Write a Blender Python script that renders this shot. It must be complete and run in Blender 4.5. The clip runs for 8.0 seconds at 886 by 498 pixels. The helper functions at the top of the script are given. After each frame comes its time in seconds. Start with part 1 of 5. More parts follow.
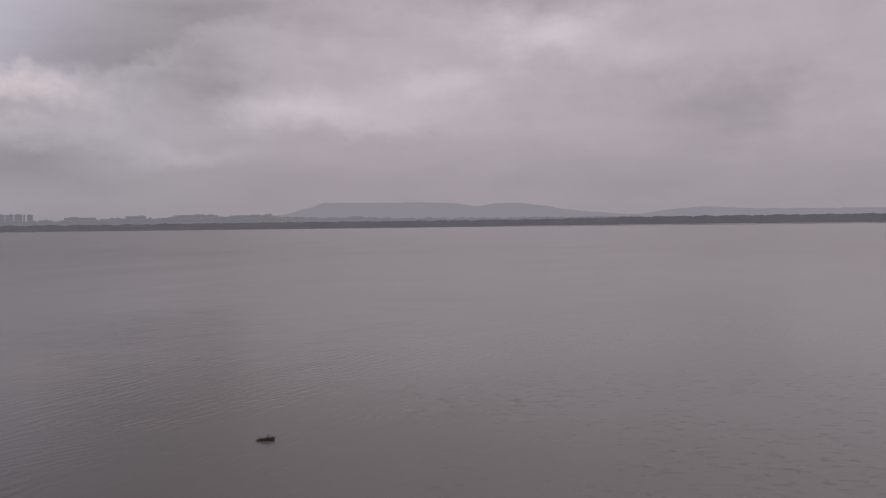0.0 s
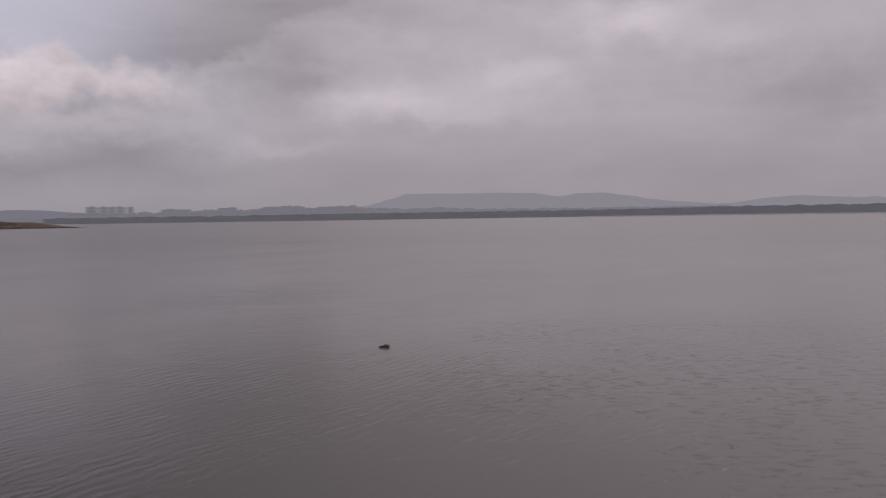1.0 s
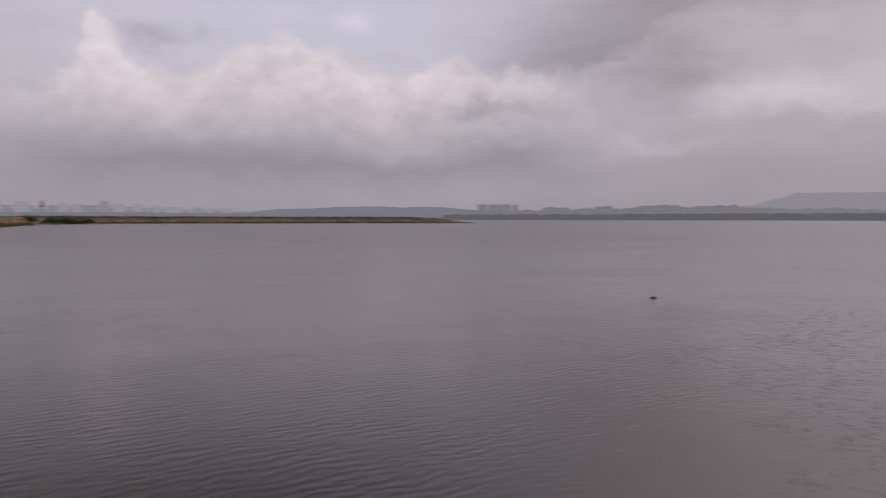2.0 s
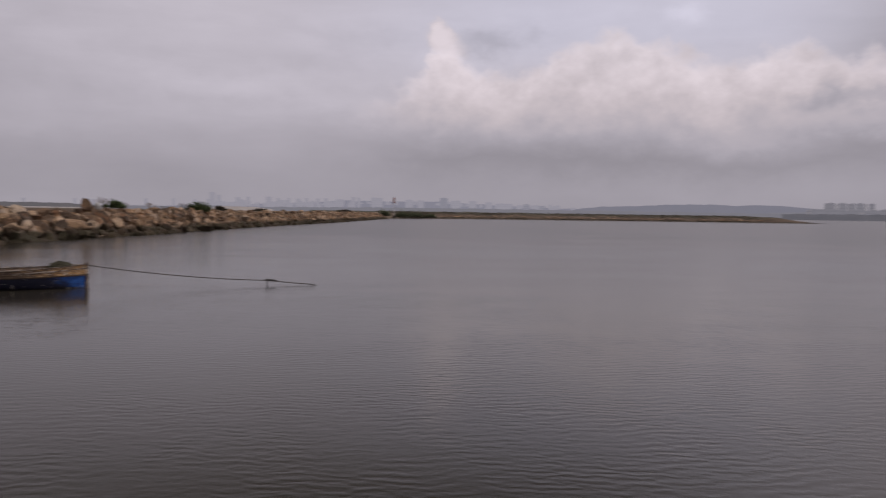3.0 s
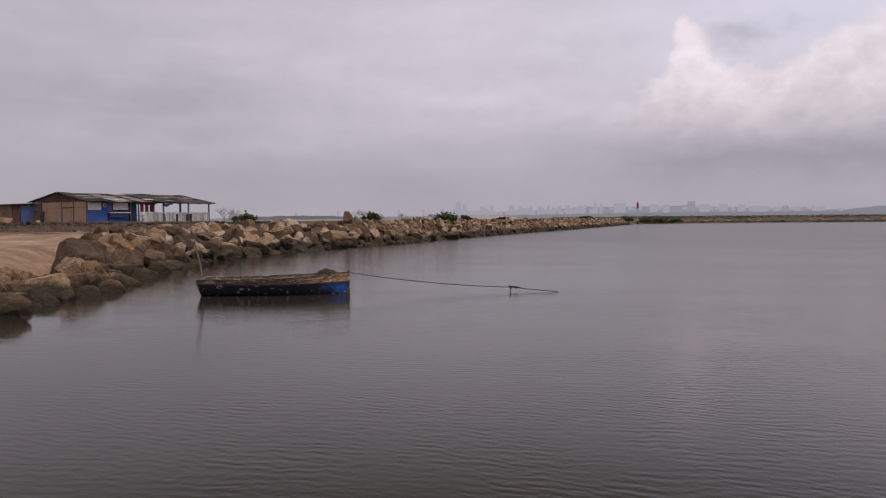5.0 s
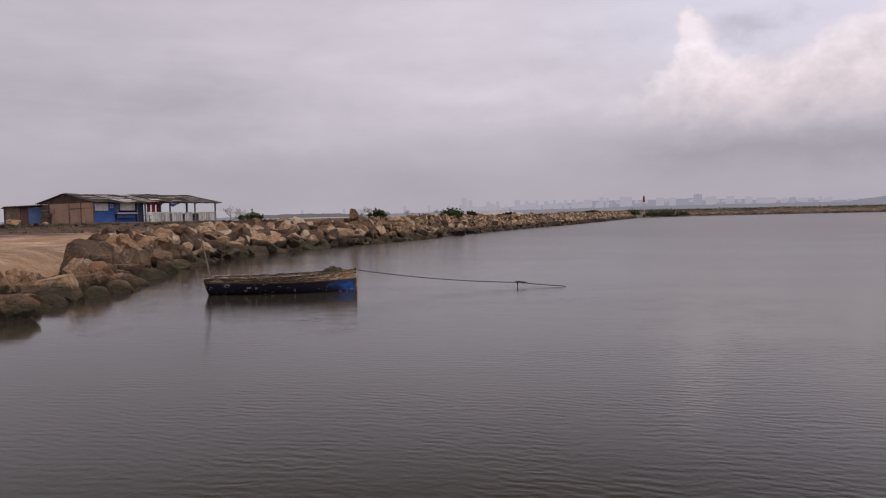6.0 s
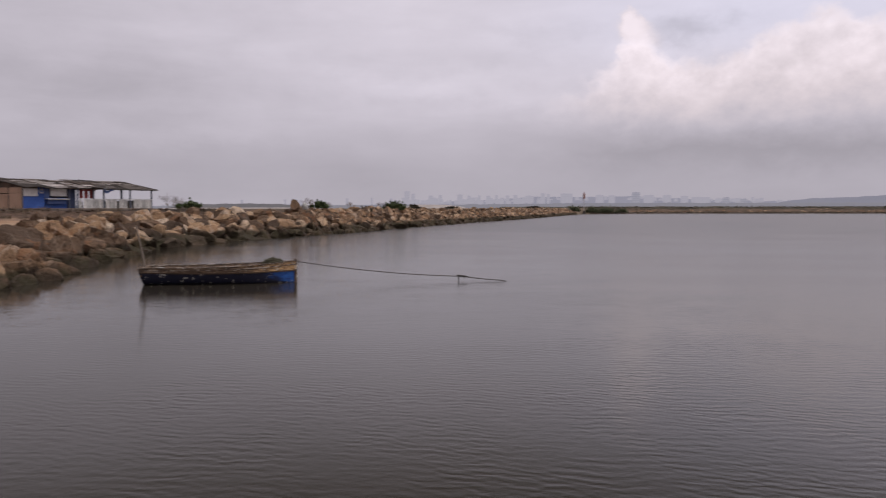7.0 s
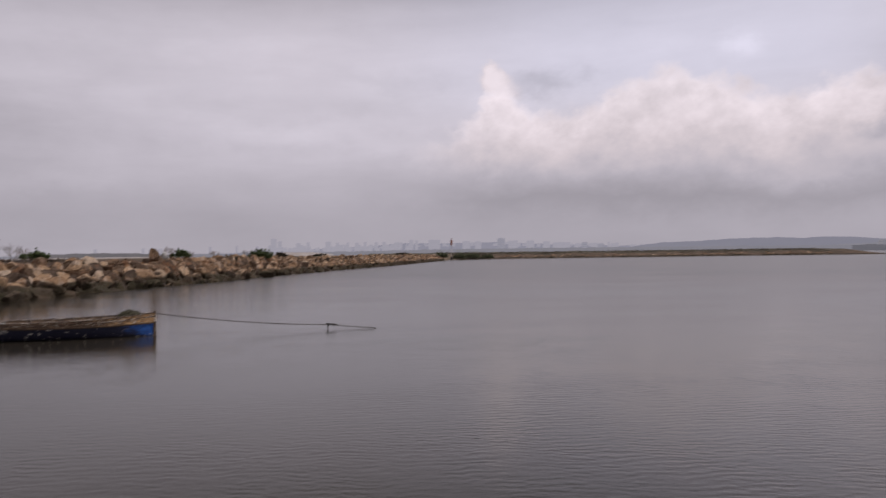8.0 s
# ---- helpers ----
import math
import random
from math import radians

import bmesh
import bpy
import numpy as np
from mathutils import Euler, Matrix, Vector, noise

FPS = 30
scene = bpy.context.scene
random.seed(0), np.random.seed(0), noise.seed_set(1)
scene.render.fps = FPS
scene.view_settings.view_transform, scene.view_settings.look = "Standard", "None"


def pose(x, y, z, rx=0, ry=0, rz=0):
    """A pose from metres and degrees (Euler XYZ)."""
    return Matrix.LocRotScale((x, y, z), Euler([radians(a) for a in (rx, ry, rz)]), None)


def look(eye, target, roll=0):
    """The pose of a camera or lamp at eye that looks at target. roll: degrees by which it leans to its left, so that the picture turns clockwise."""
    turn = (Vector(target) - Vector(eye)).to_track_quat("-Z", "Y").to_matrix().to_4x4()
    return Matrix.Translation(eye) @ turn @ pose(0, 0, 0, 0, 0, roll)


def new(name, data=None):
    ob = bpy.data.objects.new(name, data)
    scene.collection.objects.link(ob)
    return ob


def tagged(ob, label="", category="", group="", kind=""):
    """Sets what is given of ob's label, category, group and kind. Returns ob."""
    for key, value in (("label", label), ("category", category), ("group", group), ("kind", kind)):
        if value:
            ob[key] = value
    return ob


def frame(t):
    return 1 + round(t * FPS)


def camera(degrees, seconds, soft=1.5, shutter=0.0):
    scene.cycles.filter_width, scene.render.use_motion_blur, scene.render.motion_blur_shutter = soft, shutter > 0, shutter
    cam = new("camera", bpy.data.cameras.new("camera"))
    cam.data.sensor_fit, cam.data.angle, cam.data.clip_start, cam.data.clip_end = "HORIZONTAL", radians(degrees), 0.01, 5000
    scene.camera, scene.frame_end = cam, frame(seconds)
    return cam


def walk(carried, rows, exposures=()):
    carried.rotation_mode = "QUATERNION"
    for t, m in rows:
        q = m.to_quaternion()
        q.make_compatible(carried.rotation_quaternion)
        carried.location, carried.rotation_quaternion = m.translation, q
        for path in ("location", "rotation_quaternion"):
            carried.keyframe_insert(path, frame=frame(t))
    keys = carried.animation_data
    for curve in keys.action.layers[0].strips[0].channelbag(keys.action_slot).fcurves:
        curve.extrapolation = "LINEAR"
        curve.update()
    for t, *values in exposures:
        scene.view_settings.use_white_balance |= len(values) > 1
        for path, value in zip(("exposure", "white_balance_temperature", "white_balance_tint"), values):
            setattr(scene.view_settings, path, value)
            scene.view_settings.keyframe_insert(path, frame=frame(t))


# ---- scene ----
H = 2.8  # eye height over the water


def way(az, el=0.0):
    """Unit vector for a bearing (degrees clockwise from +Y) and an elevation."""
    a, e = radians(az), radians(el)
    return Vector((math.sin(a) * math.cos(e), math.cos(a) * math.cos(e), math.sin(e)))


def spot(az, dist, z=0.0):
    return Vector((dist * math.sin(radians(az)), dist * math.cos(radians(az)), z))


# ---------------------------------------------------------------- camera
cam = camera(59.06, 8.0, soft=1.15, shutter=0.35)
# seconds, x, y, z, bearing, pitch, roll
PATH = [
    (0.0, 12.17, 15.29, H, 60.0, -1.70, -0.62),
    (0.5, 9.79, 13.70, H, 57.7, -2.46, -0.88),
    (1.0, 6.96, 11.47, H, 54.0, -2.32, -0.79),
    (1.2, 5.62, 10.01, H, 49.6, -2.30, -0.70),
    (1.6, 2.80, 5.20, H, 39.5, -2.25, -0.40),
    (2.0, 0.75, 1.30, H, 27.0, -2.25, 0.10),
    (2.3, 0.0, 0.0, H, 19.12, -2.30, 0.51),
    (2.5, 0.0, 0.0, H, 14.54, -2.46, 0.75),
    (3.0, 0.0, 0.0, H, 3.62, -2.62, 0.81),
    (3.5, 0.0, 0.0, H, -5.57, -2.43, -0.75),
    (4.0, 0.0, 0.0, H, -9.19, -2.16, -1.21),
    (4.5, 0.0, 0.0, H, -11.71, -2.17, -1.48),
    (4.7, 0.0, 0.0, H, -13.19, -2.12, -0.70),
    (5.8, 0.0, 0.0, H, -14.73, -2.34, -0.60),
    (6.0, 0.0, 0.0, H, -14.46, -2.44, -1.26),
    (6.5, 0.0, 0.0, H, -15.42, -2.64, -0.56),
    (7.0, 0.0, 0.0, H, -10.21, -2.98, -0.08),
    (7.5, 0.0, 0.0, H, -5.97, -2.34, 0.28),
    (8.0, 0.0, 0.0, H, -0.62, 0.38, -0.74),
]


def aim(x, y, z, bearing, pitch, roll):
    eye = Vector((x, y, z))
    return look(eye, eye + way(bearing, pitch) * 10, roll)


# the film's own exposure drifts a little while it pans
walk(cam, [(t, aim(*row)) for t, *row in PATH],
     [(0.0, -0.37), (0.5, -0.37), (1.0, -0.38), (1.2, -0.37), (2.3, -0.27), (2.5, -0.27), (3.0, -0.26), (3.5, -0.12), (4.5, -0.04), (6.0, 0.06), (6.5, 0.08), (7.5, 0.03), (8.0, -0.04)])

# ---------------------------------------------------------------- light
world = bpy.data.worlds.new("overcast_sky")
scene.world = world
world.use_nodes = True


class Nodes:
    """Short hand for node trees."""

    def __init__(self, tree):
        self.tree = tree

    def add(self, kind):
        return self.tree.nodes.new(kind)

    def put(self, socket, value):
        if isinstance(value, bpy.types.NodeSocket):
            self.tree.links.new(value, socket)
        elif value is not None:
            socket.default_value = value

    def math(self, op, a, b=None, c=None, clamp=False):
        n = self.add("ShaderNodeMath")
        n.operation, n.use_clamp = op, clamp
        for i, v in enumerate((a, b, c)):
            self.put(n.inputs[i], v)
        return n.outputs[0]

    def noise(self, vec, scale, detail=4.0, rough=0.55, distort=0.0):
        n = self.add("ShaderNodeTexNoise")
        self.put(n.inputs["Vector"], vec)
        self.put(n.inputs["Scale"], scale)
        self.put(n.inputs["Detail"], detail)
        self.put(n.inputs["Roughness"], rough)
        self.put(n.inputs["Distortion"], distort)
        return n.outputs["Fac"]

    def voronoi(self, vec, scale, feature="F1", out="Distance"):
        n = self.add("ShaderNodeTexVoronoi")
        n.feature = feature
        self.put(n.inputs["Vector"], vec)
        self.put(n.inputs["Scale"], scale)
        return n.outputs[out]

    def ramp(self, fac, stops):
        n = self.add("ShaderNodeValToRGB")
        el = n.color_ramp.elements
        while len(el) < len(stops):
            el.new(0.5)
        for e, (p, c) in zip(el, stops):
            e.position, e.color = p, (*c, 1.0)
        self.put(n.inputs["Fac"], fac)
        return n.outputs["Color"]

    def step(self, v, lo, hi, a=0.0, b=1.0):
        n = self.add("ShaderNodeMapRange")
        n.interpolation_type = "SMOOTHSTEP"
        for i, x in enumerate((v, lo, hi, a, b)):
            self.put(n.inputs[i], x)
        return n.outputs[0]

    def mix(self, fac, a, b, blend="MIX"):
        n = self.add("ShaderNodeMix")
        n.data_type, n.blend_type = "RGBA", blend
        self.put(n.inputs["Factor"], fac)
        for i, v in ((6, a), (7, b)):
            self.put(n.inputs[i], (*v, 1.0) if isinstance(v, tuple) and len(v) == 3 else v)
        return n.outputs[2]

    def mapped(self, vec, scale=(1, 1, 1), turn=(0, 0, 0)):
        n = self.add("ShaderNodeMapping")
        self.put(n.inputs["Vector"], vec)
        n.inputs["Scale"].default_value = scale
        n.inputs["Rotation"].default_value = [radians(a) for a in turn]
        return n.outputs[0]

    def bump(self, height, strength, dist, normal=None):
        n = self.add("ShaderNodeBump")
        self.put(n.inputs["Height"], height)
        self.put(n.inputs["Strength"], strength)
        self.put(n.inputs["Distance"], dist)
        self.put(n.inputs["Normal"], normal)
        return n.outputs[0]


SUN_AZ, SUN_EL = 105.0, 64.0

# soft cloud masses: bearing, elevation, half width, half height (degrees), brightness
CLOUDS = [
    # streaks over the shack and the breakwater
    (-9.0, 8.6, 9.0, 1.0, 0.060), (-22.0, 11.5, 9.0, 1.0, 0.020), (-30.0, 5.2, 9.0, 0.8, 0.030), (-36.0, 9.0, 10.0, 3.4, -0.030), (-14.0, 14.0, 8.0, 1.6, 0.030),
    (-4.0, 12.4, 5.0, 0.8, -0.050), (-1.0, 5.0, 9.0, 1.6, -0.035), (-26.0, 3.0, 14.0, 2.4, -0.030), (16.0, 3.8, 12.0, 1.5, -0.035),
    # grey wisp beside the bright knob, faint second dome
    (7.4, 12.2, 2.6, 0.9, -0.160), (20.2, 13.9, 1.7, 1.0, 0.110), (4.6, 9.4, 2.6, 2.4, 0.085), (10.5, 9.0, 3.0, 1.2, -0.050), (23.0, 7.4, 2.4, 1.2, 0.060),
    # shaded hollows and pale streaks in the heaped bank
    (30.0, 7.8, 4.2, 0.8, -0.150), (33.0, 5.0, 5.0, 0.9, -0.070), (41.0, 5.0, 5.0, 0.7, 0.075), (43.5, 9.0, 3.0, 2.4, -0.090), (25.0, 5.0, 2.4, 0.7, 0.050),
    # dull bank to the east with its pale rifts
    (37.0, 11.0, 6.0, 3.0, -0.120), (50.5, 8.3, 7.0, 1.3, 0.140), (55.5, 6.2, 6.0, 0.8, -0.050), (53.0, 12.6, 6.0, 1.6, 0.040), (45.0, 14.8, 8.0, 1.6, -0.080),
    (60.0, 10.2, 3.2, 1.2, 0.110), (68.0, 13.2, 4.4, 1.6, 0.190), (74.5, 11.6, 4.0, 1.2, 0.080), (80.0, 7.8, 6.5, 2.4, -0.120), (66.0, 16.2, 9.0, 1.2, -0.060), (62.0, 4.6, 20.0, 1.6, -0.020),
]
# upper edge of the heaped cloud bank: bearing, elevation
HEAP_TOP = [(-8.0, 6.0), (-4.0, 7.6), (0.0, 8.8), (1.8, 10.4), (2.6, 12.2), (3.8, 12.2), (5.0, 11.0), (7.0, 10.2), (9.5, 10.4), (11.0, 11.2), (13.0, 12.1), (15.6, 13.2), (17.6, 12.4),
            (19.0, 12.2), (21.5, 10.9), (24.0, 10.2), (26.0, 11.2), (28.0, 11.7), (30.5, 10.5), (34.0, 10.8), (37.2, 11.0), (40.0, 12.0), (44.0, 14.0), (50.0, 16.0)]


def build_sky():
    n = Nodes(world.node_tree)
    n.tree.nodes.clear()
    vec = n.add("ShaderNodeTexCoord").outputs["Generated"]
    sep = n.add("ShaderNodeSeparateXYZ")
    n.put(sep.inputs[0], vec)
    x, y, z = sep.outputs
    az = n.math("MULTIPLY", n.math("ARCTAN2", x, y), 57.29578)
    el = n.math("MULTIPLY", n.math("ARCSINE", z), 57.29578)
    soft = n.noise(n.mapped(vec, (1, 1, 3.2)), 4.0, 4.0, 0.5)
    streak = n.noise(n.mapped(vec, (1, 1, 5.0), (0, 6, 0)), 7.0, 5.0, 0.55, 0.4)
    curl = n.noise(n.mapped(vec, (1, 1, 1.6), (0, 0, 40)), 13.0, 6.0, 0.62)
    curl_b = n.noise(n.mapped(vec, (1, 1, 1.6), (10, 0, 95)), 11.0, 6.0, 0.62)
    puff = n.noise(n.mapped(vec, (1, 1, 1.25), (0, 30, 15)), 21.0, 6.0, 0.56)
    billow = n.noise(n.mapped(vec, (1, 1, 1.2), (15, 0, 70)), 34.0, 5.0, 0.58)

    def around(v, k):
        return n.math("MULTIPLY", n.math("SUBTRACT", v, 0.5), k)

    def profile(v, lo, hi, knots, top):
        f = n.math("DIVIDE", n.math("SUBTRACT", v, lo), hi - lo, clamp=True)
        grey = n.ramp(f, [((p - lo) / (hi - lo), (q / top,) * 3) for p, q in knots])
        return n.math("MULTIPLY", grey, top)

    az2, el2 = n.math("ADD", az, around(curl, 7.0)), n.math("ADD", el, around(curl_b, 4.0))
    az3, el3 = n.math("ADD", az, around(puff, 3.2)), n.math("ADD", n.math("ADD", el, around(curl_b, 2.2)), around(billow, 2.8))

    def lobe(a, e, sa, se, u, w):
        da = n.math("DIVIDE", n.math("SUBTRACT", u, a), sa)
        de = n.math("DIVIDE", n.math("SUBTRACT", w, e), se)
        q = n.math("ADD", n.math("MULTIPLY", da, da), n.math("MULTIPLY", de, de))
        return n.math("EXPONENT", n.math("MULTIPLY", q, -1.0))

    # veil: hazy grey over the horizon, paler higher up, duller to the east
    west = n.step(az, 23.0, 42.0, 1.0, 0.0)
    v = profile(el, 0.0, 16.0, [(0.0, 0.378), (3.0, 0.405), (7.0, 0.520), (12.0, 0.572), (16.0, 0.580)], 0.6)
    v = n.math("MULTIPLY", v, n.math("ADD", n.step(el, 5.0, 13.0, 1.02, 0.80), n.math("MULTIPLY", west, n.step(el, 5.0, 13.0, -0.02, 0.20))))
    v = n.math("ADD", v, n.math("MULTIPLY", n.step(az, -46.0, -8.0, -0.10, 0.0), n.step(el, 2.0, 9.0)))
    pale = n.math("MULTIPLY", n.math("MULTIPLY", n.step(az, -12.0, 12.0), west), n.step(el, 8.0, 13.0))
    v = n.math("ADD", v, n.math("MULTIPLY", pale, 0.11))
    v = n.math("ADD", v, n.math("ADD", around(soft, 0.12), n.math("MULTIPLY", n.math("ADD", around(streak, 0.10), around(curl, 0.07)), n.step(el, 2.0, 7.0, 0.2, 1.0))))
    # heaped bank: crisp billowing top, bright flank, dull flat base
    edge = n.math("SUBTRACT", profile(az3, -8.0, 50.0, HEAP_TOP, 16.0), el3)
    crisp = n.step(edge, -0.35, 1.1)
    body = profile(n.math("ADD", n.math("ADD", el, around(curl_b, 3.4)), around(soft, 3.0)), 0.0, 16.0,
                   [(1.0, 0.375), (3.8, 0.365), (5.4, 0.45), (7.4, 0.60), (9.5, 0.69), (12.0, 0.73), (14.0, 0.78)], 1.0)
    body = n.math("ADD", body, n.math("ADD", n.math("MULTIPLY", n.step(edge, 0.1, 2.2, 1.0, 0.0), 0.06), n.math("MULTIPLY", n.math("ADD", around(puff, 0.42), around(billow, 0.22)), n.step(el, 5.0, 9.0))))
    heap = n.math("MULTIPLY", crisp, n.math("MULTIPLY", n.step(az2, -6.0, 4.5), n.step(az, 29.0, 45.0, 1.0, 0.15)))
    heap = n.math("MULTIPLY", heap, n.step(el2, 1.0, 4.0))
    v = n.math("ADD", n.math("MULTIPLY", v, n.math("SUBTRACT", 1.0, heap)), n.math("MULTIPLY", body, heap))
    for a, e, sa, se, k in CLOUDS:
        v = n.math("MULTIPLY_ADD", lobe(a, e, sa, se, az2, el2), k, v)
    knob = n.math("ADD", lobe(3.1, 12.9, 0.95, 0.75, az3, el3), n.math("MULTIPLY", lobe(3.8, 11.4, 1.6, 1.2, az3, el3), 0.5))
    v = n.math("ADD", v, n.math("MULTIPLY", n.step(knob, 0.15, 0.95), 0.15))
    # unseen sky above the view, dimmed west, brightened east and overhead to shape light
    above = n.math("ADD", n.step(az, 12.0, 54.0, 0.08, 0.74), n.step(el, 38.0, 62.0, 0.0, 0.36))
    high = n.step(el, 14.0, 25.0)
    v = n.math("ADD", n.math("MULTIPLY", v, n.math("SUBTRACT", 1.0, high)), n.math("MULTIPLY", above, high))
    v = n.math("MAXIMUM", v, 0.08)
    warm = n.math("MAXIMUM", n.math("MULTIPLY", n.math("MAXIMUM", heap, n.step(knob, 0.1, 0.6)), n.step(v, 0.42, 0.62)), n.step(az, 30.0, 50.0, 0.0, 0.65))
    tint = n.mix(n.math("MULTIPLY", pale, n.math("SUBTRACT", 1.0, heap)), (1.078, 1.0, 1.130), (1.050, 1.0, 1.175))
    tint = n.mix(warm, tint, (1.130, 1.0, 1.068))
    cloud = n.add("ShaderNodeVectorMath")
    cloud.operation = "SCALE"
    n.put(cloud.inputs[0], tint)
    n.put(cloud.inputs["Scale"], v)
    sky = n.add("ShaderNodeTexSky")
    sky.sky_type, sky.sun_disc = "NISHITA", False
    sky.sun_elevation, sky.sun_rotation = radians(SUN_EL), radians(SUN_AZ)
    blue = n.mix(1.0, sky.outputs[0], (0.10, 0.10, 0.10), "MULTIPLY")
    bg = n.add("ShaderNodeBackground")
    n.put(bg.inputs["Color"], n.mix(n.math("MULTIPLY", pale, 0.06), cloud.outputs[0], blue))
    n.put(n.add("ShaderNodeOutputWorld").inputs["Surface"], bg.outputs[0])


build_sky()

lamp = bpy.data.lights.new("sun", "SUN")
lamp.energy, lamp.angle, lamp.color = 1.25, radians(24), (1.0, 0.93, 0.86)
sun = new("sun", lamp)
sun.matrix_world = look(way(SUN_AZ, SUN_EL) * 100, (0, 0, 0))

# ---------------------------------------------------------------- materials


def material(name):
    m = bpy.data.materials.new(name)
    m.use_nodes = True
    n = Nodes(m.node_tree)
    return m, n, m.node_tree.nodes["Principled BSDF"]


def place(n, kind="Object"):
    return n.add("ShaderNodeTexCoord").outputs[kind]


def world_place(n):
    return n.add("ShaderNodeNewGeometry").outputs["Position"]


def rand(n):
    return n.add("ShaderNodeObjectInfo").outputs["Random"]


def m_water():
    m, n, p = material("harbour_water")
    vec = world_place(n)
    big = n.noise(vec, 0.035, 3.0, 0.5)
    p.inputs["IOR"].default_value = 1.28
    p.inputs["Specular IOR Level"].default_value = 0.37
    clear = n.ramp(big, [(0.3, (0.0285, 0.0245, 0.0180)), (0.7, (0.0365, 0.0315, 0.0235))])
    # base colour paled towards the east, standing in for stronger sky reflection
    sep = n.add("ShaderNodeSeparateXYZ")
    n.put(sep.inputs[0], vec)
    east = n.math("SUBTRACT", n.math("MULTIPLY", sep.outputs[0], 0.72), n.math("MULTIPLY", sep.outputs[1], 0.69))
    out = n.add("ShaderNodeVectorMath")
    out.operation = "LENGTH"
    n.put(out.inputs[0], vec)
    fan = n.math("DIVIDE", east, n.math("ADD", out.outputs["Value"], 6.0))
    painted_sheen = n.step(n.math("ADD", fan, n.math("MULTIPLY", n.math("SUBTRACT", big, 0.5), 0.25)), -0.38, 0.42)
    n.put(p.inputs["Base Color"], n.mix(painted_sheen, clear, (0.236, 0.223, 0.227)))
    # sheltered and smooth near the quay, ruffled by the wind further out
    lane = n.noise(n.mapped(vec, (0.05, 0.13, 1), (0, 0, 14)), 1.0, 4.0, 0.6, 0.6)
    # the basin between the rocks and the boat lies in the lee
    off = n.math("ADD", n.math("MULTIPLY_ADD", sep.outputs[1], 0.386, sep.outputs[0]), n.math("MULTIPLY_ADD", n.math("SUBTRACT", lane, 0.5), 10.0, 9.7))
    lee = n.math("MULTIPLY", n.step(off, 0.0, 9.0, 1.0, 0.0), n.step(sep.outputs[1], 42.0, 85.0, 1.0, 0.0))
    calm = n.math("SUBTRACT", 1.0, n.math("MULTIPLY", lee, 0.50))
    n.put(p.inputs["Roughness"], n.math("MULTIPLY", calm, n.math("ADD", n.step(n.math("ADD", out.outputs["Value"], n.math("MULTIPLY", n.math("SUBTRACT", big, 0.5), 60.0)), 25.0, 120.0, 0.125, 0.22),
                                                                 n.step(lane, 0.40, 0.68, 0.0, 0.02))))
    # wind ripples: two trains of short waves that cross at a small angle, come and go in gusts
    def train(turn, scale, distort, offset):
        w = n.add("ShaderNodeTexWave")
        w.wave_type, w.bands_direction, w.wave_profile = "BANDS", "Y", "SIN"
        n.put(w.inputs["Vector"], n.mapped(vec, (1.0, 1, 1), (0, 0, turn)))
        for key, value in (("Scale", scale), ("Distortion", distort), ("Detail", 3.0), ("Detail Scale", 1.3), ("Detail Roughness", 0.6), ("Phase Offset", offset)):
            w.inputs[key].default_value = value
        return n.math("SUBTRACT", w.outputs["Fac"], 0.5)

    gust = n.noise(n.mapped(vec, (0.9, 0.5, 1), (0, 0, 10)), 1.0, 4.0, 0.6, 0.3)
    lull = n.noise(n.mapped(vec, (0.7, 0.45, 1), (0, 0, -35)), 1.0, 4.0, 0.6, 0.3)
    broad = n.step(n.math("ADD", n.math("MULTIPLY", n.noise(vec, 0.06, 2.0, 0.5), 0.5), n.math("MULTIPLY", lane, 0.5)), 0.36, 0.64, 0.40, 1.0)
    short = n.noise(n.mapped(vec, (3.4, 5.2, 1), (0, 0, 6)), 1.0, 3.0, 0.55, 0.2)
    chop = n.noise(n.mapped(vec, (7.0, 11.0, 1), (0, 0, -24)), 1.0, 2.0, 0.5, 0.2)
    swell = n.noise(n.mapped(vec, (1.9, 1.7, 1), (0, 0, 4)), 1.0, 3.0, 0.6, 0.2)
    h = n.math("MULTIPLY", swell, 0.20)
    h = n.math("ADD", h, n.math("MULTIPLY", n.math("MULTIPLY", train(-7.0, 1.4, 7.0, 0.0), n.step(gust, 0.36, 0.64, 0.15, 1.0)), 0.105))
    h = n.math("ADD", h, n.math("MULTIPLY", n.math("MULTIPLY", train(15.0, 1.9, 6.0, 2.0), n.step(lull, 0.36, 0.62, 0.0, 1.0)), 0.07))
    h = n.math("ADD", h, n.math("MULTIPLY", n.math("SUBTRACT", short, 0.5), 0.19))
    h = n.math("ADD", h, n.math("MULTIPLY", n.math("SUBTRACT", chop, 0.5), 0.06))
    # longer wavelets further from the quay
    mid = n.noise(n.mapped(vec, (0.55, 1.25, 1), (0, 0, 5)), 1.0, 4.0, 0.62, 0.3)
    h = n.math("ADD", h, n.math("MULTIPLY", n.math("MULTIPLY", n.math("SUBTRACT", mid, 0.5), n.step(out.outputs["Value"], 13.0, 24.0)), 0.42))
    # the trains are too fine to matter far out, where the sheen alone is rough
    h = n.math("MULTIPLY", h, n.math("MULTIPLY", n.math("MULTIPLY", broad, n.math("SUBTRACT", 1.0, n.math("MULTIPLY", lee, 0.30))), n.step(out.outputs["Value"], 34.0, 95.0, 1.0, 0.04)))
    h = n.math("MULTIPLY", h, n.step(painted_sheen, 0.25, 0.95, 1.0, 0.45))
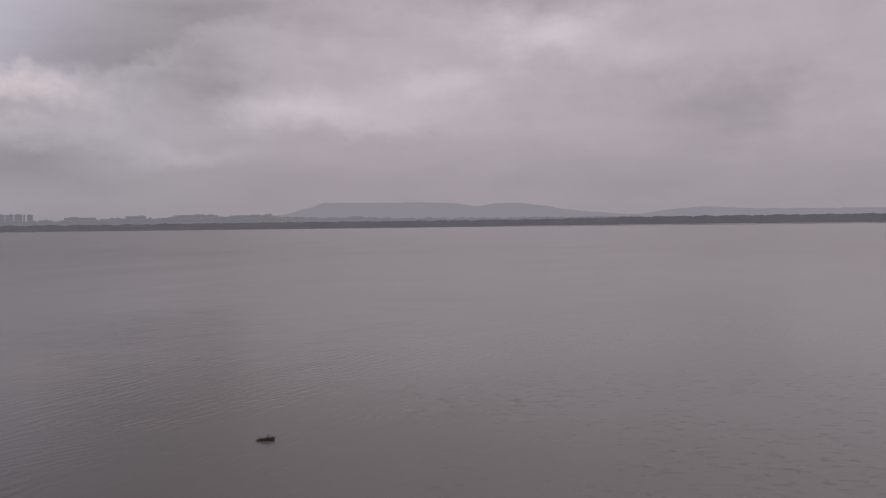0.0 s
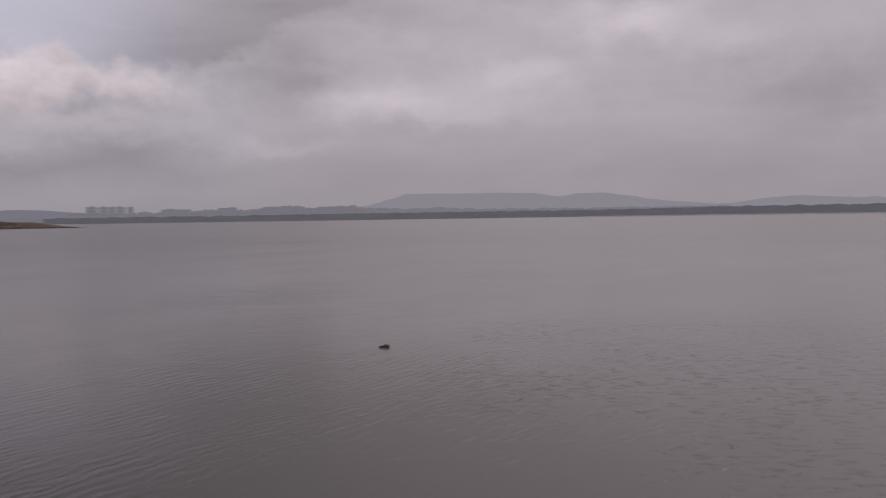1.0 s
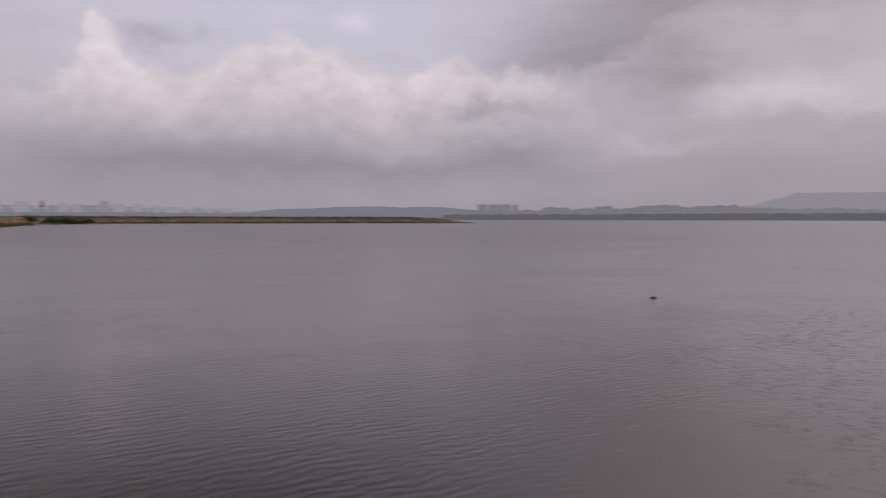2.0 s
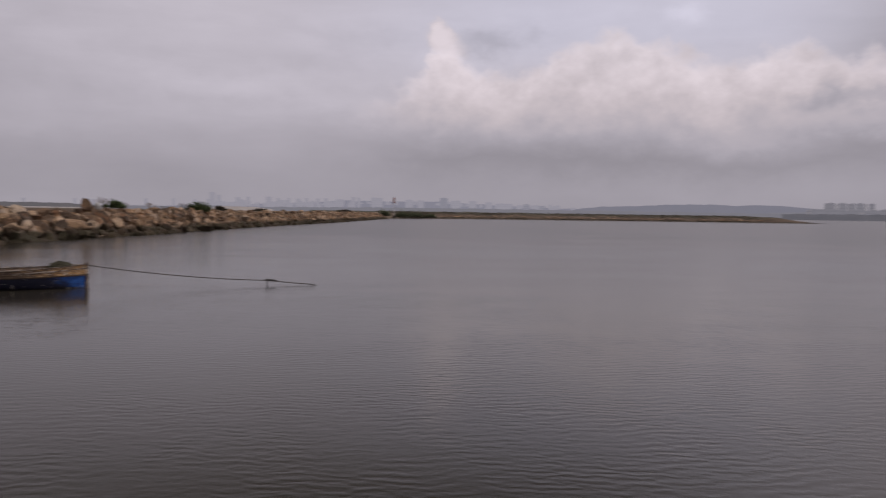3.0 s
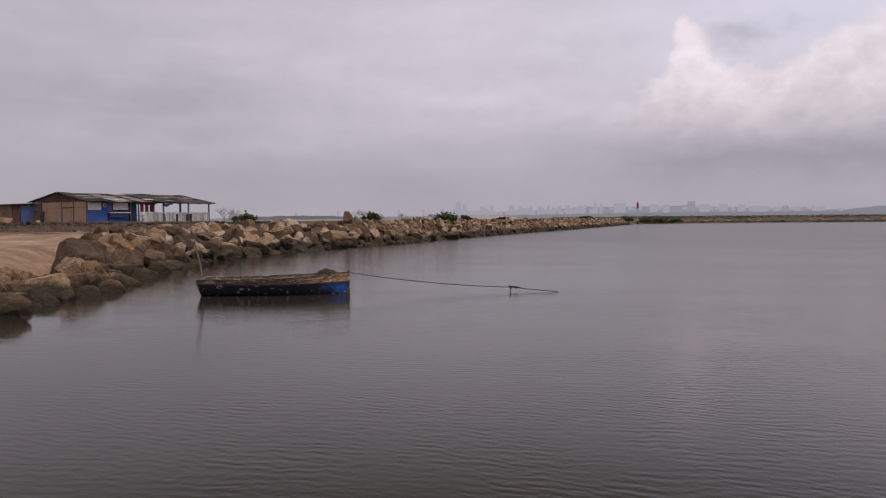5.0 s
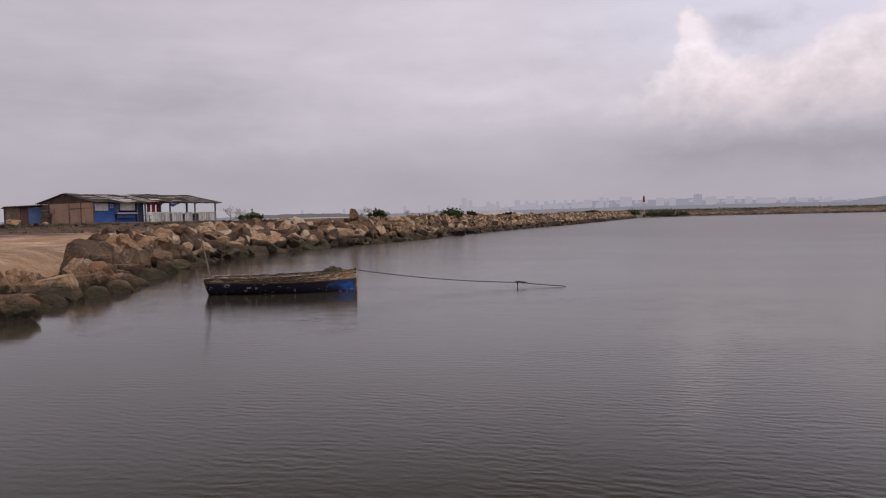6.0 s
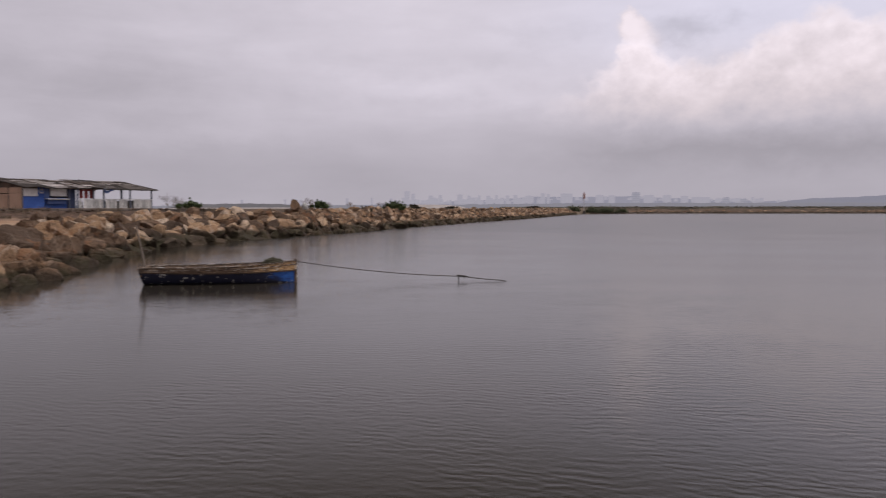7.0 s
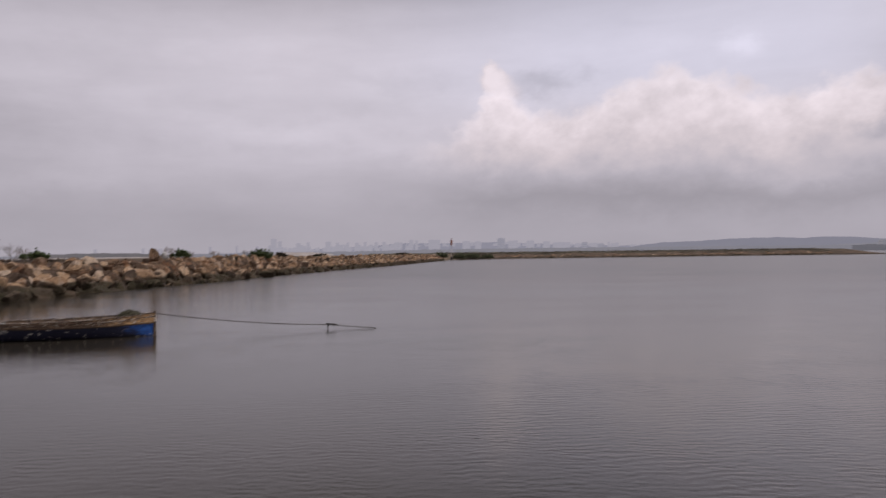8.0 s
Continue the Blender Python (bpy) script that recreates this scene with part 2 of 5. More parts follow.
    # scattered small steep wavelets, mostly on the eastern side
    crest = n.noise(n.mapped(n.mapped(vec, (1, 1, 1), (0, 0, 60)), (3.6, 10.0, 1)), 1.0, 1.0, 0.5, 0.4)
    spread = n.math("ADD", n.noise(vec, 0.30, 3.0, 0.6), n.step(east, -7.0, 5.0, -0.40, 0.06))
    fleck = n.math("MULTIPLY", n.step(crest, 0.58, 0.72), n.math("MULTIPLY", n.step(spread, 0.36, 0.60, 0.0, 1.0), n.step(out.outputs["Value"], 18.0, 36.0, 1.0, 0.0)))
    h = n.math("ADD", h, n.math("MULTIPLY", fleck, 0.75))
    n.put(p.inputs["Normal"], n.bump(h, n.math("ADD", 0.252, n.math("MULTIPLY", painted_sheen, 0.42)), 0.09))
    return m


def m_rock(name="boulder_stone", island=False):
    m, n, p = material(name)
    pos = world_place(n)
    if island:
        pick = n.math("MULTIPLY", n.add("ShaderNodeNewGeometry").outputs["Random Per Island"], 0.88)
    else:
        pick = n.add("ShaderNodeSeparateXYZ")
        n.put(pick.inputs[0], n.add("ShaderNodeObjectInfo").outputs["Color"])
        pick = pick.outputs[0]
    tone = n.ramp(pick, [(0.0, (0.085, 0.060, 0.044)), (0.30, (0.175, 0.115, 0.075)), (0.45, (0.295, 0.188, 0.114)), (0.62, (0.38, 0.243, 0.143)),
                         (0.80, (0.49, 0.332, 0.200)), (1.0, (0.70, 0.58, 0.45))])
    # each stone carries its own pattern
    own = n.add("ShaderNodeVectorMath")
    n.put(own.inputs[0], pos)
    n.put(own.inputs[1], (9.0, 17.0, 5.0) if island else n.add("ShaderNodeObjectInfo").outputs["Location"])
    vec = own.outputs[0]
    grain = n.noise(vec, 2.2, 7.0, 0.68)
    col = n.mix(n.step(grain, 0.46, 0.66, 0.0, 0.66), tone, (0.082, 0.056, 0.040))
    # weathered faces, bleached tops and rusty stains
    bleach = n.math("MULTIPLY", n.step(n.noise(vec, 1.1, 6.0, 0.66, 0.7), 0.52, 0.60, 0.0, 0.75), n.step(pick, 0.22, 0.7, 0.15, 1.0))
    col = n.mix(bleach, col, n.mix(n.noise(vec, 6.0, 4.0, 0.6), (0.39, 0.29, 0.215), (0.72, 0.60, 0.48)))
    rust = n.step(n.noise(vec, 0.8, 4.0, 0.6, 0.4), 0.56, 0.66, 0.0, 0.55)
    col = n.mix(rust, col, (0.30, 0.145, 0.070))
    # joints and cracks
    warp = n.add("ShaderNodeVectorMath")
    n.put(warp.inputs[0], vec)
    bend = n.add("ShaderNodeTexNoise")
    n.put(bend.inputs["Vector"], vec)
    bend.inputs["Scale"].default_value = 2.0
    n.put(warp.inputs[1], bend.outputs["Color"])
    crack = n.step(n.voronoi(warp.outputs[0], 1.5, "DISTANCE_TO_EDGE"), 0.0, 0.028, 1.0, 0.0)
    crack = n.math("MULTIPLY", crack, n.step(n.noise(vec, 1.6, 3.0), 0.46, 0.62))
    col = n.mix(n.math("MULTIPLY", crack, 0.6), col, (0.030, 0.022, 0.016))
    speck = n.step(n.noise(pos, 12.0, 5.0, 0.7), 0.45, 0.62, 0.0, 0.5)
    col = n.mix(speck, col, n.mix(0.5, col, (0.04, 0.03, 0.024)))
    sep = n.add("ShaderNodeSeparateXYZ")
    n.put(sep.inputs[0], pos)
    edge = n.math("ADD", sep.outputs[2], n.math("MULTIPLY", n.math("SUBTRACT", n.noise(pos, 0.55, 4.0), 0.5), 1.25))
    # the stain band is raised on the open stretch, painting in undercut shade too
    edge = n.math("SUBTRACT", edge, n.step(sep.outputs[1], 32.0, 60.0, 0.0, 0.55))
    wet = n.step(edge, 0.16, 0.62, 1.0, 0.0)
    weed = n.mix(n.step(n.noise(pos, 0.9, 3.0), 0.4, 0.6), (0.047, 0.035, 0.024), (0.041, 0.038, 0.020))
    col = n.mix(n.math("MULTIPLY", wet, 0.90), col, weed)
    n.put(p.inputs["Base Color"], col)
    n.put(p.inputs["Roughness"], n.step(wet, 0.0, 1.0, 0.95, 0.7))
    p.inputs["Specular IOR Level"].default_value = 0.2
    h = n.math("ADD", n.noise(vec, 1.9, 8.0, 0.70), n.math("MULTIPLY", n.noise(vec, 9.0, 4.0, 0.65), 0.4))
    h = n.math("SUBTRACT", h, n.math("MULTIPLY", crack, 0.30))
    n.put(p.inputs["Normal"], n.bump(h, 1.0, 0.30))
    return m


def m_ground():
    m, n, p = material("sand_and_dirt")
    pos = world_place(n)
    broad, fine = n.noise(pos, 0.35, 6.0, 0.62), n.noise(pos, 5.0, 6.0, 0.7)
    blend = n.math("ADD", n.math("MULTIPLY", broad, 0.72), n.math("MULTIPLY", fine, 0.28))
    sand = n.ramp(blend, [(0.32, (0.165, 0.102, 0.062)), (0.48, (0.315, 0.202, 0.122)), (0.66, (0.56, 0.41, 0.29))])
    streak = n.step(n.noise(n.mapped(n.mapped(pos, (1, 1, 1), (0, 0, -44)), (0.22, 0.45, 1)), 1.0, 9.0, 0.74, 0.6), 0.48, 0.60, 0.0, 0.70)
    rust = n.mix(n.step(n.noise(pos, 0.16, 3.0, 0.5), 0.42, 0.60), (0.16, 0.112, 0.083), (0.37, 0.195, 0.095))
    col = n.mix(streak, sand, rust)
    col = n.mix(n.step(n.noise(pos, 2.2, 7.0, 0.76), 0.53, 0.62, 0.0, 0.75), col, (0.13, 0.088, 0.062))
    sep = n.add("ShaderNodeSeparateXYZ")
    n.put(sep.inputs[0], pos)
    lift = n.math("ADD", sep.outputs[2], n.math("MULTIPLY", n.math("SUBTRACT", n.noise(pos, 0.6, 4.0), 0.5), 0.5))
    col = n.mix(n.step(lift, 1.90, 2.04, 0.0, 0.92), col, n.ramp(n.noise(pos, 1.4, 5.0, 0.65), [(0.35, (0.038, 0.025, 0.018)), (0.65, (0.115, 0.069, 0.046))]))
    scrub = n.ramp(n.noise(pos, 0.3, 5.0, 0.65), [(0.35, (0.055, 0.046, 0.028)), (0.65, (0.14, 0.105, 0.068))])
    col = n.mix(n.step(sep.outputs[1], 66.0, 100.0, 0.0, 0.9), col, scrub)
    n.put(p.inputs["Base Color"], col)
    p.inputs["Roughness"].default_value = 0.95
    n.put(p.inputs["Normal"], n.bump(n.noise(pos, 2.5, 8.0, 0.72), 0.9, 0.16))
    return m


def m_scrub():
    m, n, p = material("spit_scrub")
    pos = world_place(n)
    a = n.math("ADD", n.math("MULTIPLY", n.noise(n.mapped(pos, (0.09, 0.12, 0.9)), 1.0, 6.0, 0.65), 0.6), n.math("MULTIPLY", n.noise(n.mapped(pos, (0.6, 0.5, 1.6)), 1.0, 5.0, 0.65), 0.4))
    col = n.ramp(a, [(0.32, (0.042, 0.036, 0.024)), (0.45, (0.085, 0.062, 0.042)), (0.56, (0.145, 0.100, 0.070)), (0.68, (0.25, 0.185, 0.135))])
    sep = n.add("ShaderNodeSeparateXYZ")
    n.put(sep.inputs[0], pos)
    lift = n.math("ADD", sep.outputs[2], n.math("MULTIPLY", n.math("SUBTRACT", n.noise(pos, 0.08, 4.0), 0.5), 2.0))
    col = n.mix(n.step(lift, 0.3, 0.9, 0.8, 0.0), col, (0.06, 0.046, 0.036))
    col = n.mix(n.step(lift, 1.9, 3.0, 0.0, 0.88), col, n.mix(n.step(a, 0.4, 0.6), (0.040, 0.040, 0.024), (0.085, 0.072, 0.045)))
    n.put(p.inputs["Base Color"], col)
    p.inputs["Roughness"].default_value = 0.95
    n.put(p.inputs["Normal"], n.bump(n.noise(pos, 0.8, 5.0, 0.65), 1.0, 0.6))
    return m


def m_leaf(name, a, b):
    m, n, p = material(name)
    r = n.add("ShaderNodeNewGeometry").outputs["Random Per Island"]
    n.put(p.inputs["Base Color"], n.mix(r, a, b))
    p.inputs["Roughness"].default_value = 0.7
    return m


def m_plain(name, a, b, scale=4.0, rough=0.8, metal=0.0, bump=0.3, stretch=(1, 1, 1), dist=0.02, spec=0.5):
    """Two tones broken up by noise at two scales, with relief."""
    m, n, p = material(name)
    vec = n.mapped(place(n), stretch)
    f = n.math("ADD", n.math("MULTIPLY", n.noise(vec, scale, 6.0, 0.6), 0.65), n.math("MULTIPLY", n.noise(vec, scale * 7, 3.0, 0.6), 0.35))
    f = n.math("ADD", f, n.math("MULTIPLY", n.math("SUBTRACT", rand(n), 0.5), 0.25))
    n.put(p.inputs["Base Color"], n.mix(n.step(f, 0.32, 0.68), a, b))
    p.inputs["Roughness"].default_value, p.inputs["Metallic"].default_value = rough, metal
    p.inputs["Specular IOR Level"].default_value = spec
    n.put(p.inputs["Normal"], n.bump(f, bump, dist))
    return m


def m_peeling(name, paint_a, paint_b, under, scale=6.0, lo=0.60, hi=0.66, stretch=(1, 1, 1)):
    """Old paint that has come off in flakes."""
    m, n, p = material(name)
    vec = place(n)
    tone = n.mix(n.noise(n.mapped(vec, (0.6, 2, 3)), 2.0, 5.0, 0.6), paint_a, paint_b)
    flake = n.step(n.noise(n.mapped(vec, stretch), scale, 5.0, 0.6, 0.3), lo, hi)
    streak = n.step(n.noise(n.mapped(vec, (0.5, 4, 9)), 1.5, 4.0, 0.6), 0.5, 0.7, 0.0, 0.5)
    col = n.mix(streak, tone, (0.03, 0.025, 0.022))
    n.put(p.inputs["Base Color"], n.mix(flake, col, under))
    p.inputs["Roughness"].default_value = 0.62
    n.put(p.inputs["Normal"], n.bump(n.math("SUBTRACT", n.noise(vec, 14.0, 4.0), flake), 0.5, 0.006))
    return m


def m_hull():
    """Flaking navy paint that turns bright blue towards the bow."""
    m, n, p = material("hull_paint")
    vec = place(n)
    sep = n.add("ShaderNodeSeparateXYZ")
    n.put(sep.inputs[0], vec)
    rub = n.noise(n.mapped(vec, (1.2, 2, 4)), 2.0, 6.0, 0.65)
    navy = n.mix(rub, (0.014, 0.016, 0.036), (0.036, 0.038, 0.072))
    blue = n.mix(n.step(rub, 0.35, 0.65), (0.016, 0.060, 0.25), (0.030, 0.125, 0.43))
    ahead = n.math("ADD", sep.outputs[0], n.math("ADD", n.math("MULTIPLY", n.math("SUBTRACT", rub, 0.5), 1.3), n.math("MULTIPLY", sep.outputs[2], 1.5)))
    col = n.mix(n.step(ahead, 4.75, 5.55), navy, blue)
    low = n.math("ADD", sep.outputs[2], n.math("MULTIPLY", n.math("SUBTRACT", rub, 0.5), 0.20))
    col = n.mix(n.step(low, 0.02, 0.10, 0.55, 0.0), col, (0.018, 0.017, 0.016))
    flake = n.math("MULTIPLY", n.step(n.noise(n.mapped(vec, (1, 1, 1.5)), 4.2, 4.0, 0.62, 0.5), 0.605, 0.635), n.step(ahead, 4.4, 4.9, 1.0, 0.25))
    n.put(p.inputs["Base Color"], n.mix(flake, col, (0.55, 0.53, 0.49)))
    p.inputs["Roughness"].default_value = 0.6
    n.put(p.inputs["Normal"], n.bump(n.math("SUBTRACT", n.noise(vec, 14.0, 4.0), flake), 0.5, 0.006))
    return m


def m_strake():
    """Bare weathered plank, yellower where the paint holds near the bow."""
    m, n, p = material("weathered_strake")
    vec = place(n)
    sep = n.add("ShaderNodeSeparateXYZ")
    n.put(sep.inputs[0], vec)
    rub = n.noise(n.mapped(vec, (0.6, 2, 4)), 5.5, 6.0, 0.65, 0.3)
    bow = n.step(n.math("ADD", sep.outputs[0], n.math("MULTIPLY", n.math("SUBTRACT", rub, 0.5), 3.0)), 3.2, 5.4)
    aft = n.mix(n.step(rub, 0.3, 0.7), (0.050, 0.035, 0.026), (0.30, 0.200, 0.120))
    fore = n.mix(n.step(rub, 0.32, 0.68), (0.20, 0.105, 0.045), (0.60, 0.38, 0.175))
    col = n.mix(bow, aft, fore)
    wear = n.step(n.noise(n.mapped(vec, (0.5, 3, 8)), 3.0, 5.0, 0.65), 0.51, 0.64, 0.0, 0.8)
    col = n.mix(wear, col, (0.045, 0.034, 0.027))
    bare = n.step(n.noise(n.mapped(vec, (0.8, 2, 5)), 4.0, 5.0, 0.6, 0.4), 0.570, 0.62, 0.0, 0.85)
    n.put(p.inputs["Base Color"], n.mix(bare, col, (0.52, 0.45, 0.36)))
    p.inputs["Roughness"].default_value = 0.7
    n.put(p.inputs["Normal"], n.bump(rub, 0.5, 0.008))
    return m


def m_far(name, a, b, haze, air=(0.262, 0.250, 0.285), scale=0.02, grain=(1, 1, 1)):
    """Surface of the distant backdrop, with the haze of the air mixed in as emission."""
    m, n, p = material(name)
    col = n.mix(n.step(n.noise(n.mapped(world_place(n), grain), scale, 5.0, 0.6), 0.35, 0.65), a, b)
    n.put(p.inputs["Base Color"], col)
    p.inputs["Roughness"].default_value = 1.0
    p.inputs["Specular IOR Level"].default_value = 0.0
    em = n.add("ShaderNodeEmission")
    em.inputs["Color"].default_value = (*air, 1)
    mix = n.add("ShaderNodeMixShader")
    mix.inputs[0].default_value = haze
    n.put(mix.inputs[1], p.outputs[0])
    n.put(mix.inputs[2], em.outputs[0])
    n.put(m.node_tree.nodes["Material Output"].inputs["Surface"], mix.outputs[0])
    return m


WATER, ROCK, ROCK_FAR = m_water(), m_rock(), m_rock("boulder_stone_far", True)
GROUND, SCRUB = m_ground(), m_scrub()
LEAF = m_leaf("bush_leaf", (0.040, 0.066, 0.022), (0.135, 0.175, 0.068))
LEAF_DULL = m_leaf("scrub_leaf", (0.060, 0.052, 0.033), (0.115, 0.096, 0.062))
LEAF_SPIT = m_leaf("marsh_leaf", (0.075, 0.090, 0.045), (0.19, 0.21, 0.115))
TWIG = m_plain("dry_twig", (0.10, 0.075, 0.055), (0.22, 0.17, 0.13), 8, 0.9)
NAVY = m_hull()
STRAKE = m_strake()
RUB = m_plain("dark_rubbing_strip", (0.022, 0.017, 0.015), (0.10, 0.066, 0.044), 3.0, 0.8, stretch=(0.6, 2, 2))
PALE = m_peeling("pale_gunwale", (0.60, 0.54, 0.46), (0.40, 0.31, 0.23), (0.085, 0.055, 0.038), 4.0, 0.42, 0.52, (0.6, 2, 2))
INSIDE = m_plain("boat_inside", (0.065, 0.048, 0.035), (0.17, 0.13, 0.095), 3, 0.85, stretch=(0.5, 3, 3))
NET = m_leaf("fishing_net", (0.026, 0.025, 0.013), (0.085, 0.076, 0.038))
ROPE = m_plain("mooring_rope", (0.045, 0.038, 0.032), (0.10, 0.085, 0.07), 20, 0.9)
WOOD = m_plain("grey_post_wood", (0.075, 0.058, 0.045), (0.20, 0.165, 0.135), 3, 0.85, stretch=(4, 4, 0.5))
PLY = m_plain("brown_plywood", (0.27, 0.165, 0.112), (0.50, 0.335, 0.235), 0.8, 0.85, stretch=(1, 1, 0.4))
PLY_DARK = m_plain("dark_board", (0.085, 0.060, 0.045), (0.17, 0.125, 0.09), 1.4, 0.85, stretch=(1, 1, 0.4))
BLUE = m_plain("blue_wall_paint", (0.020, 0.065, 0.26), (0.045, 0.115, 0.38), 1.2, 0.7)
DULLBLUE = m_plain("faded_blue_sheet", (0.035, 0.075, 0.22), (0.09, 0.13, 0.27), 1.2, 0.7)
NIGHTBLUE = m_plain("dark_blue_paint", (0.012, 0.020, 0.055), (0.030, 0.048, 0.115), 1.2, 0.7)
POST_BLUE = m_plain("blue_grey_post_paint", (0.045, 0.055, 0.085), (0.11, 0.125, 0.165), 3.0, 0.8, stretch=(3, 3, 0.5))
WHITE = m_plain("white_board", (0.30, 0.30, 0.29), (0.58, 0.57, 0.55), 2.0, 0.75)
RED = m_plain("red_cloth", (0.085, 0.013, 0.014), (0.15, 0.024, 0.024), 2.0, 0.85)
SHEET = m_plain("rusty_roof_sheet", (0.070, 0.060, 0.054), (0.24, 0.21, 0.19), 1.4, 0.75, 0.1, stretch=(1, 0.4, 1))
SHEET_PALE = m_plain("pale_roof_sheet", (0.40, 0.36, 0.33), (0.60, 0.56, 0.54), 1.2, 0.65, 0.1)
CONCRETE = m_plain("dark_ledge_concrete", (0.055, 0.048, 0.045), (0.12, 0.105, 0.095), 0.8, 0.9)
BEACON_RED = m_plain("beacon_red", (0.20, 0.065, 0.035), (0.30, 0.105, 0.055), 1.0, 0.6)
FLOAT = m_plain("dark_float", (0.020, 0.018, 0.018), (0.05, 0.045, 0.04), 5, 0.6)
DRIFT = m_plain("drift_wood", (0.030, 0.026, 0.020), (0.09, 0.075, 0.05), 9, 0.7)
DRIFT_PALE = m_plain("drift_pale", (0.36, 0.35, 0.28), (0.55, 0.53, 0.45), 9, 0.7)
# far land: the glow share in each stands in for haze
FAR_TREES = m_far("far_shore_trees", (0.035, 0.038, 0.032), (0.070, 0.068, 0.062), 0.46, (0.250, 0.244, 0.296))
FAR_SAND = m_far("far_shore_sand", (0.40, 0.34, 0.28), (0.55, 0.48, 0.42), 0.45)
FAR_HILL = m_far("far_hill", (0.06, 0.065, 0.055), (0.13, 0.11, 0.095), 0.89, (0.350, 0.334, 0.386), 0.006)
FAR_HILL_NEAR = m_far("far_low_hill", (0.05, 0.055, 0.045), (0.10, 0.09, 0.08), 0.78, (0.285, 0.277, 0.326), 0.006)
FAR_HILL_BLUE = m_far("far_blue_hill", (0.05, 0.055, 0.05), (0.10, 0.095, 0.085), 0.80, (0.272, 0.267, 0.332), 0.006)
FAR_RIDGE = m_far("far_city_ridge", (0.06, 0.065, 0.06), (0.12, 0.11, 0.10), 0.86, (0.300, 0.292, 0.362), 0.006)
# far walls and window bands glow only by the haze mixed into them
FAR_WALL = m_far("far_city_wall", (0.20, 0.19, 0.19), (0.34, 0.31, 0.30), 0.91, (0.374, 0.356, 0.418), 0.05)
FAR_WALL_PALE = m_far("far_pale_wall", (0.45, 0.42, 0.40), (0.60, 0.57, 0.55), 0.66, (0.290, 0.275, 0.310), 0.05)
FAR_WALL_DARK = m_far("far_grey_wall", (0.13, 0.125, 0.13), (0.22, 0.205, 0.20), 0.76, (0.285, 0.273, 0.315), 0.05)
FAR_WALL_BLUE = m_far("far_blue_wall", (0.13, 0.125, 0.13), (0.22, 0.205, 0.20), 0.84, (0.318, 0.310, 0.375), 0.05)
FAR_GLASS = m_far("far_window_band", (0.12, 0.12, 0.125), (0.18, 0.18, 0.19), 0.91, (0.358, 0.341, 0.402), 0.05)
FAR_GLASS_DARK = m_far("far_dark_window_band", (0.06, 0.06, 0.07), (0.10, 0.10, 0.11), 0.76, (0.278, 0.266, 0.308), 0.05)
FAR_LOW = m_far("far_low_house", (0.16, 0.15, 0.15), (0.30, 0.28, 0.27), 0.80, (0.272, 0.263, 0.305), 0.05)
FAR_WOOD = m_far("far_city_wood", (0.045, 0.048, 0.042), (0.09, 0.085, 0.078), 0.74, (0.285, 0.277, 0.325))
CLOD = m_plain("dirt_clod", (0.050, 0.034, 0.025), (0.17, 0.110, 0.073), 2.0, 0.95, dist=0.05)
WEED = m_leaf("dry_weed", (0.060, 0.045, 0.028), (0.155, 0.112, 0.068))
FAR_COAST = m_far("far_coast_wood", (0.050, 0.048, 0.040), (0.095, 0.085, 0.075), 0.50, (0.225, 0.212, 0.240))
RUST = m_plain("rusty_panel", (0.085, 0.038, 0.030), (0.20, 0.095, 0.070), 1.6, 0.85, stretch=(1, 1, 0.5))
GABLE_PALE = m_plain("faded_gable_board", (0.17, 0.125, 0.095), (0.33, 0.245, 0.185), 1.4, 0.85, stretch=(1, 1, 0.4))
GABLE = m_plain("grey_brown_board", (0.085, 0.064, 0.050), (0.24, 0.170, 0.125), 1.4, 0.85, stretch=(1, 1, 0.4))

# ---------------------------------------------------------------- building helpers


def mesh_of(name, bm, mat, smooth=False):
    me = bpy.data.meshes.new(name)
    bm.normal_update()
    bm.to_mesh(me)
    bm.free()
    for m in mat if isinstance(mat, (list, tuple)) else [mat]:
        me.materials.append(m)
    if smooth:
        me.polygons.foreach_set("use_smooth", [True] * len(me.polygons))
    return me


def part(name, bm, mat, parent, label="", smooth=False):
    """One mesh object under a thing or a part."""
    ob = new(name, mesh_of(name, bm, mat, smooth))
    ob.parent = parent
    return tagged(ob, label)


def thing(name, label, category, at=None, group="", kind=""):
    ob = new(name)
    ob.empty_display_size = 0.3
    if at is not None:
        ob.matrix_world = at
    return tagged(ob, label, category, group, kind)


def solo(name, bm, mat, label, category, at=None, group="", kind="", smooth=False):
    ob = new(name, mesh_of(name, bm, mat, smooth))
    if at is not None:
        ob.matrix_world = at
    return tagged(ob, label, category, group, kind)


def add_box(bm, c, size, m=None, bevel=0.0):
    made = bmesh.ops.create_cube(bm, size=1.0)["verts"]
    t = Matrix.Translation(c) @ Matrix.Diagonal((*size, 1))
    bmesh.ops.transform(bm, matrix=(m or Matrix()) @ t, verts=made)
    if bevel:
        edges = list({e for v in made for e in v.link_edges})
        bmesh.ops.bevel(bm, geom=edges, offset=bevel, segments=1, affect="EDGES")
    return bm


def box(c, size, bevel=0.0, m=None):
    return add_box(bmesh.new(), c, size, m, bevel)


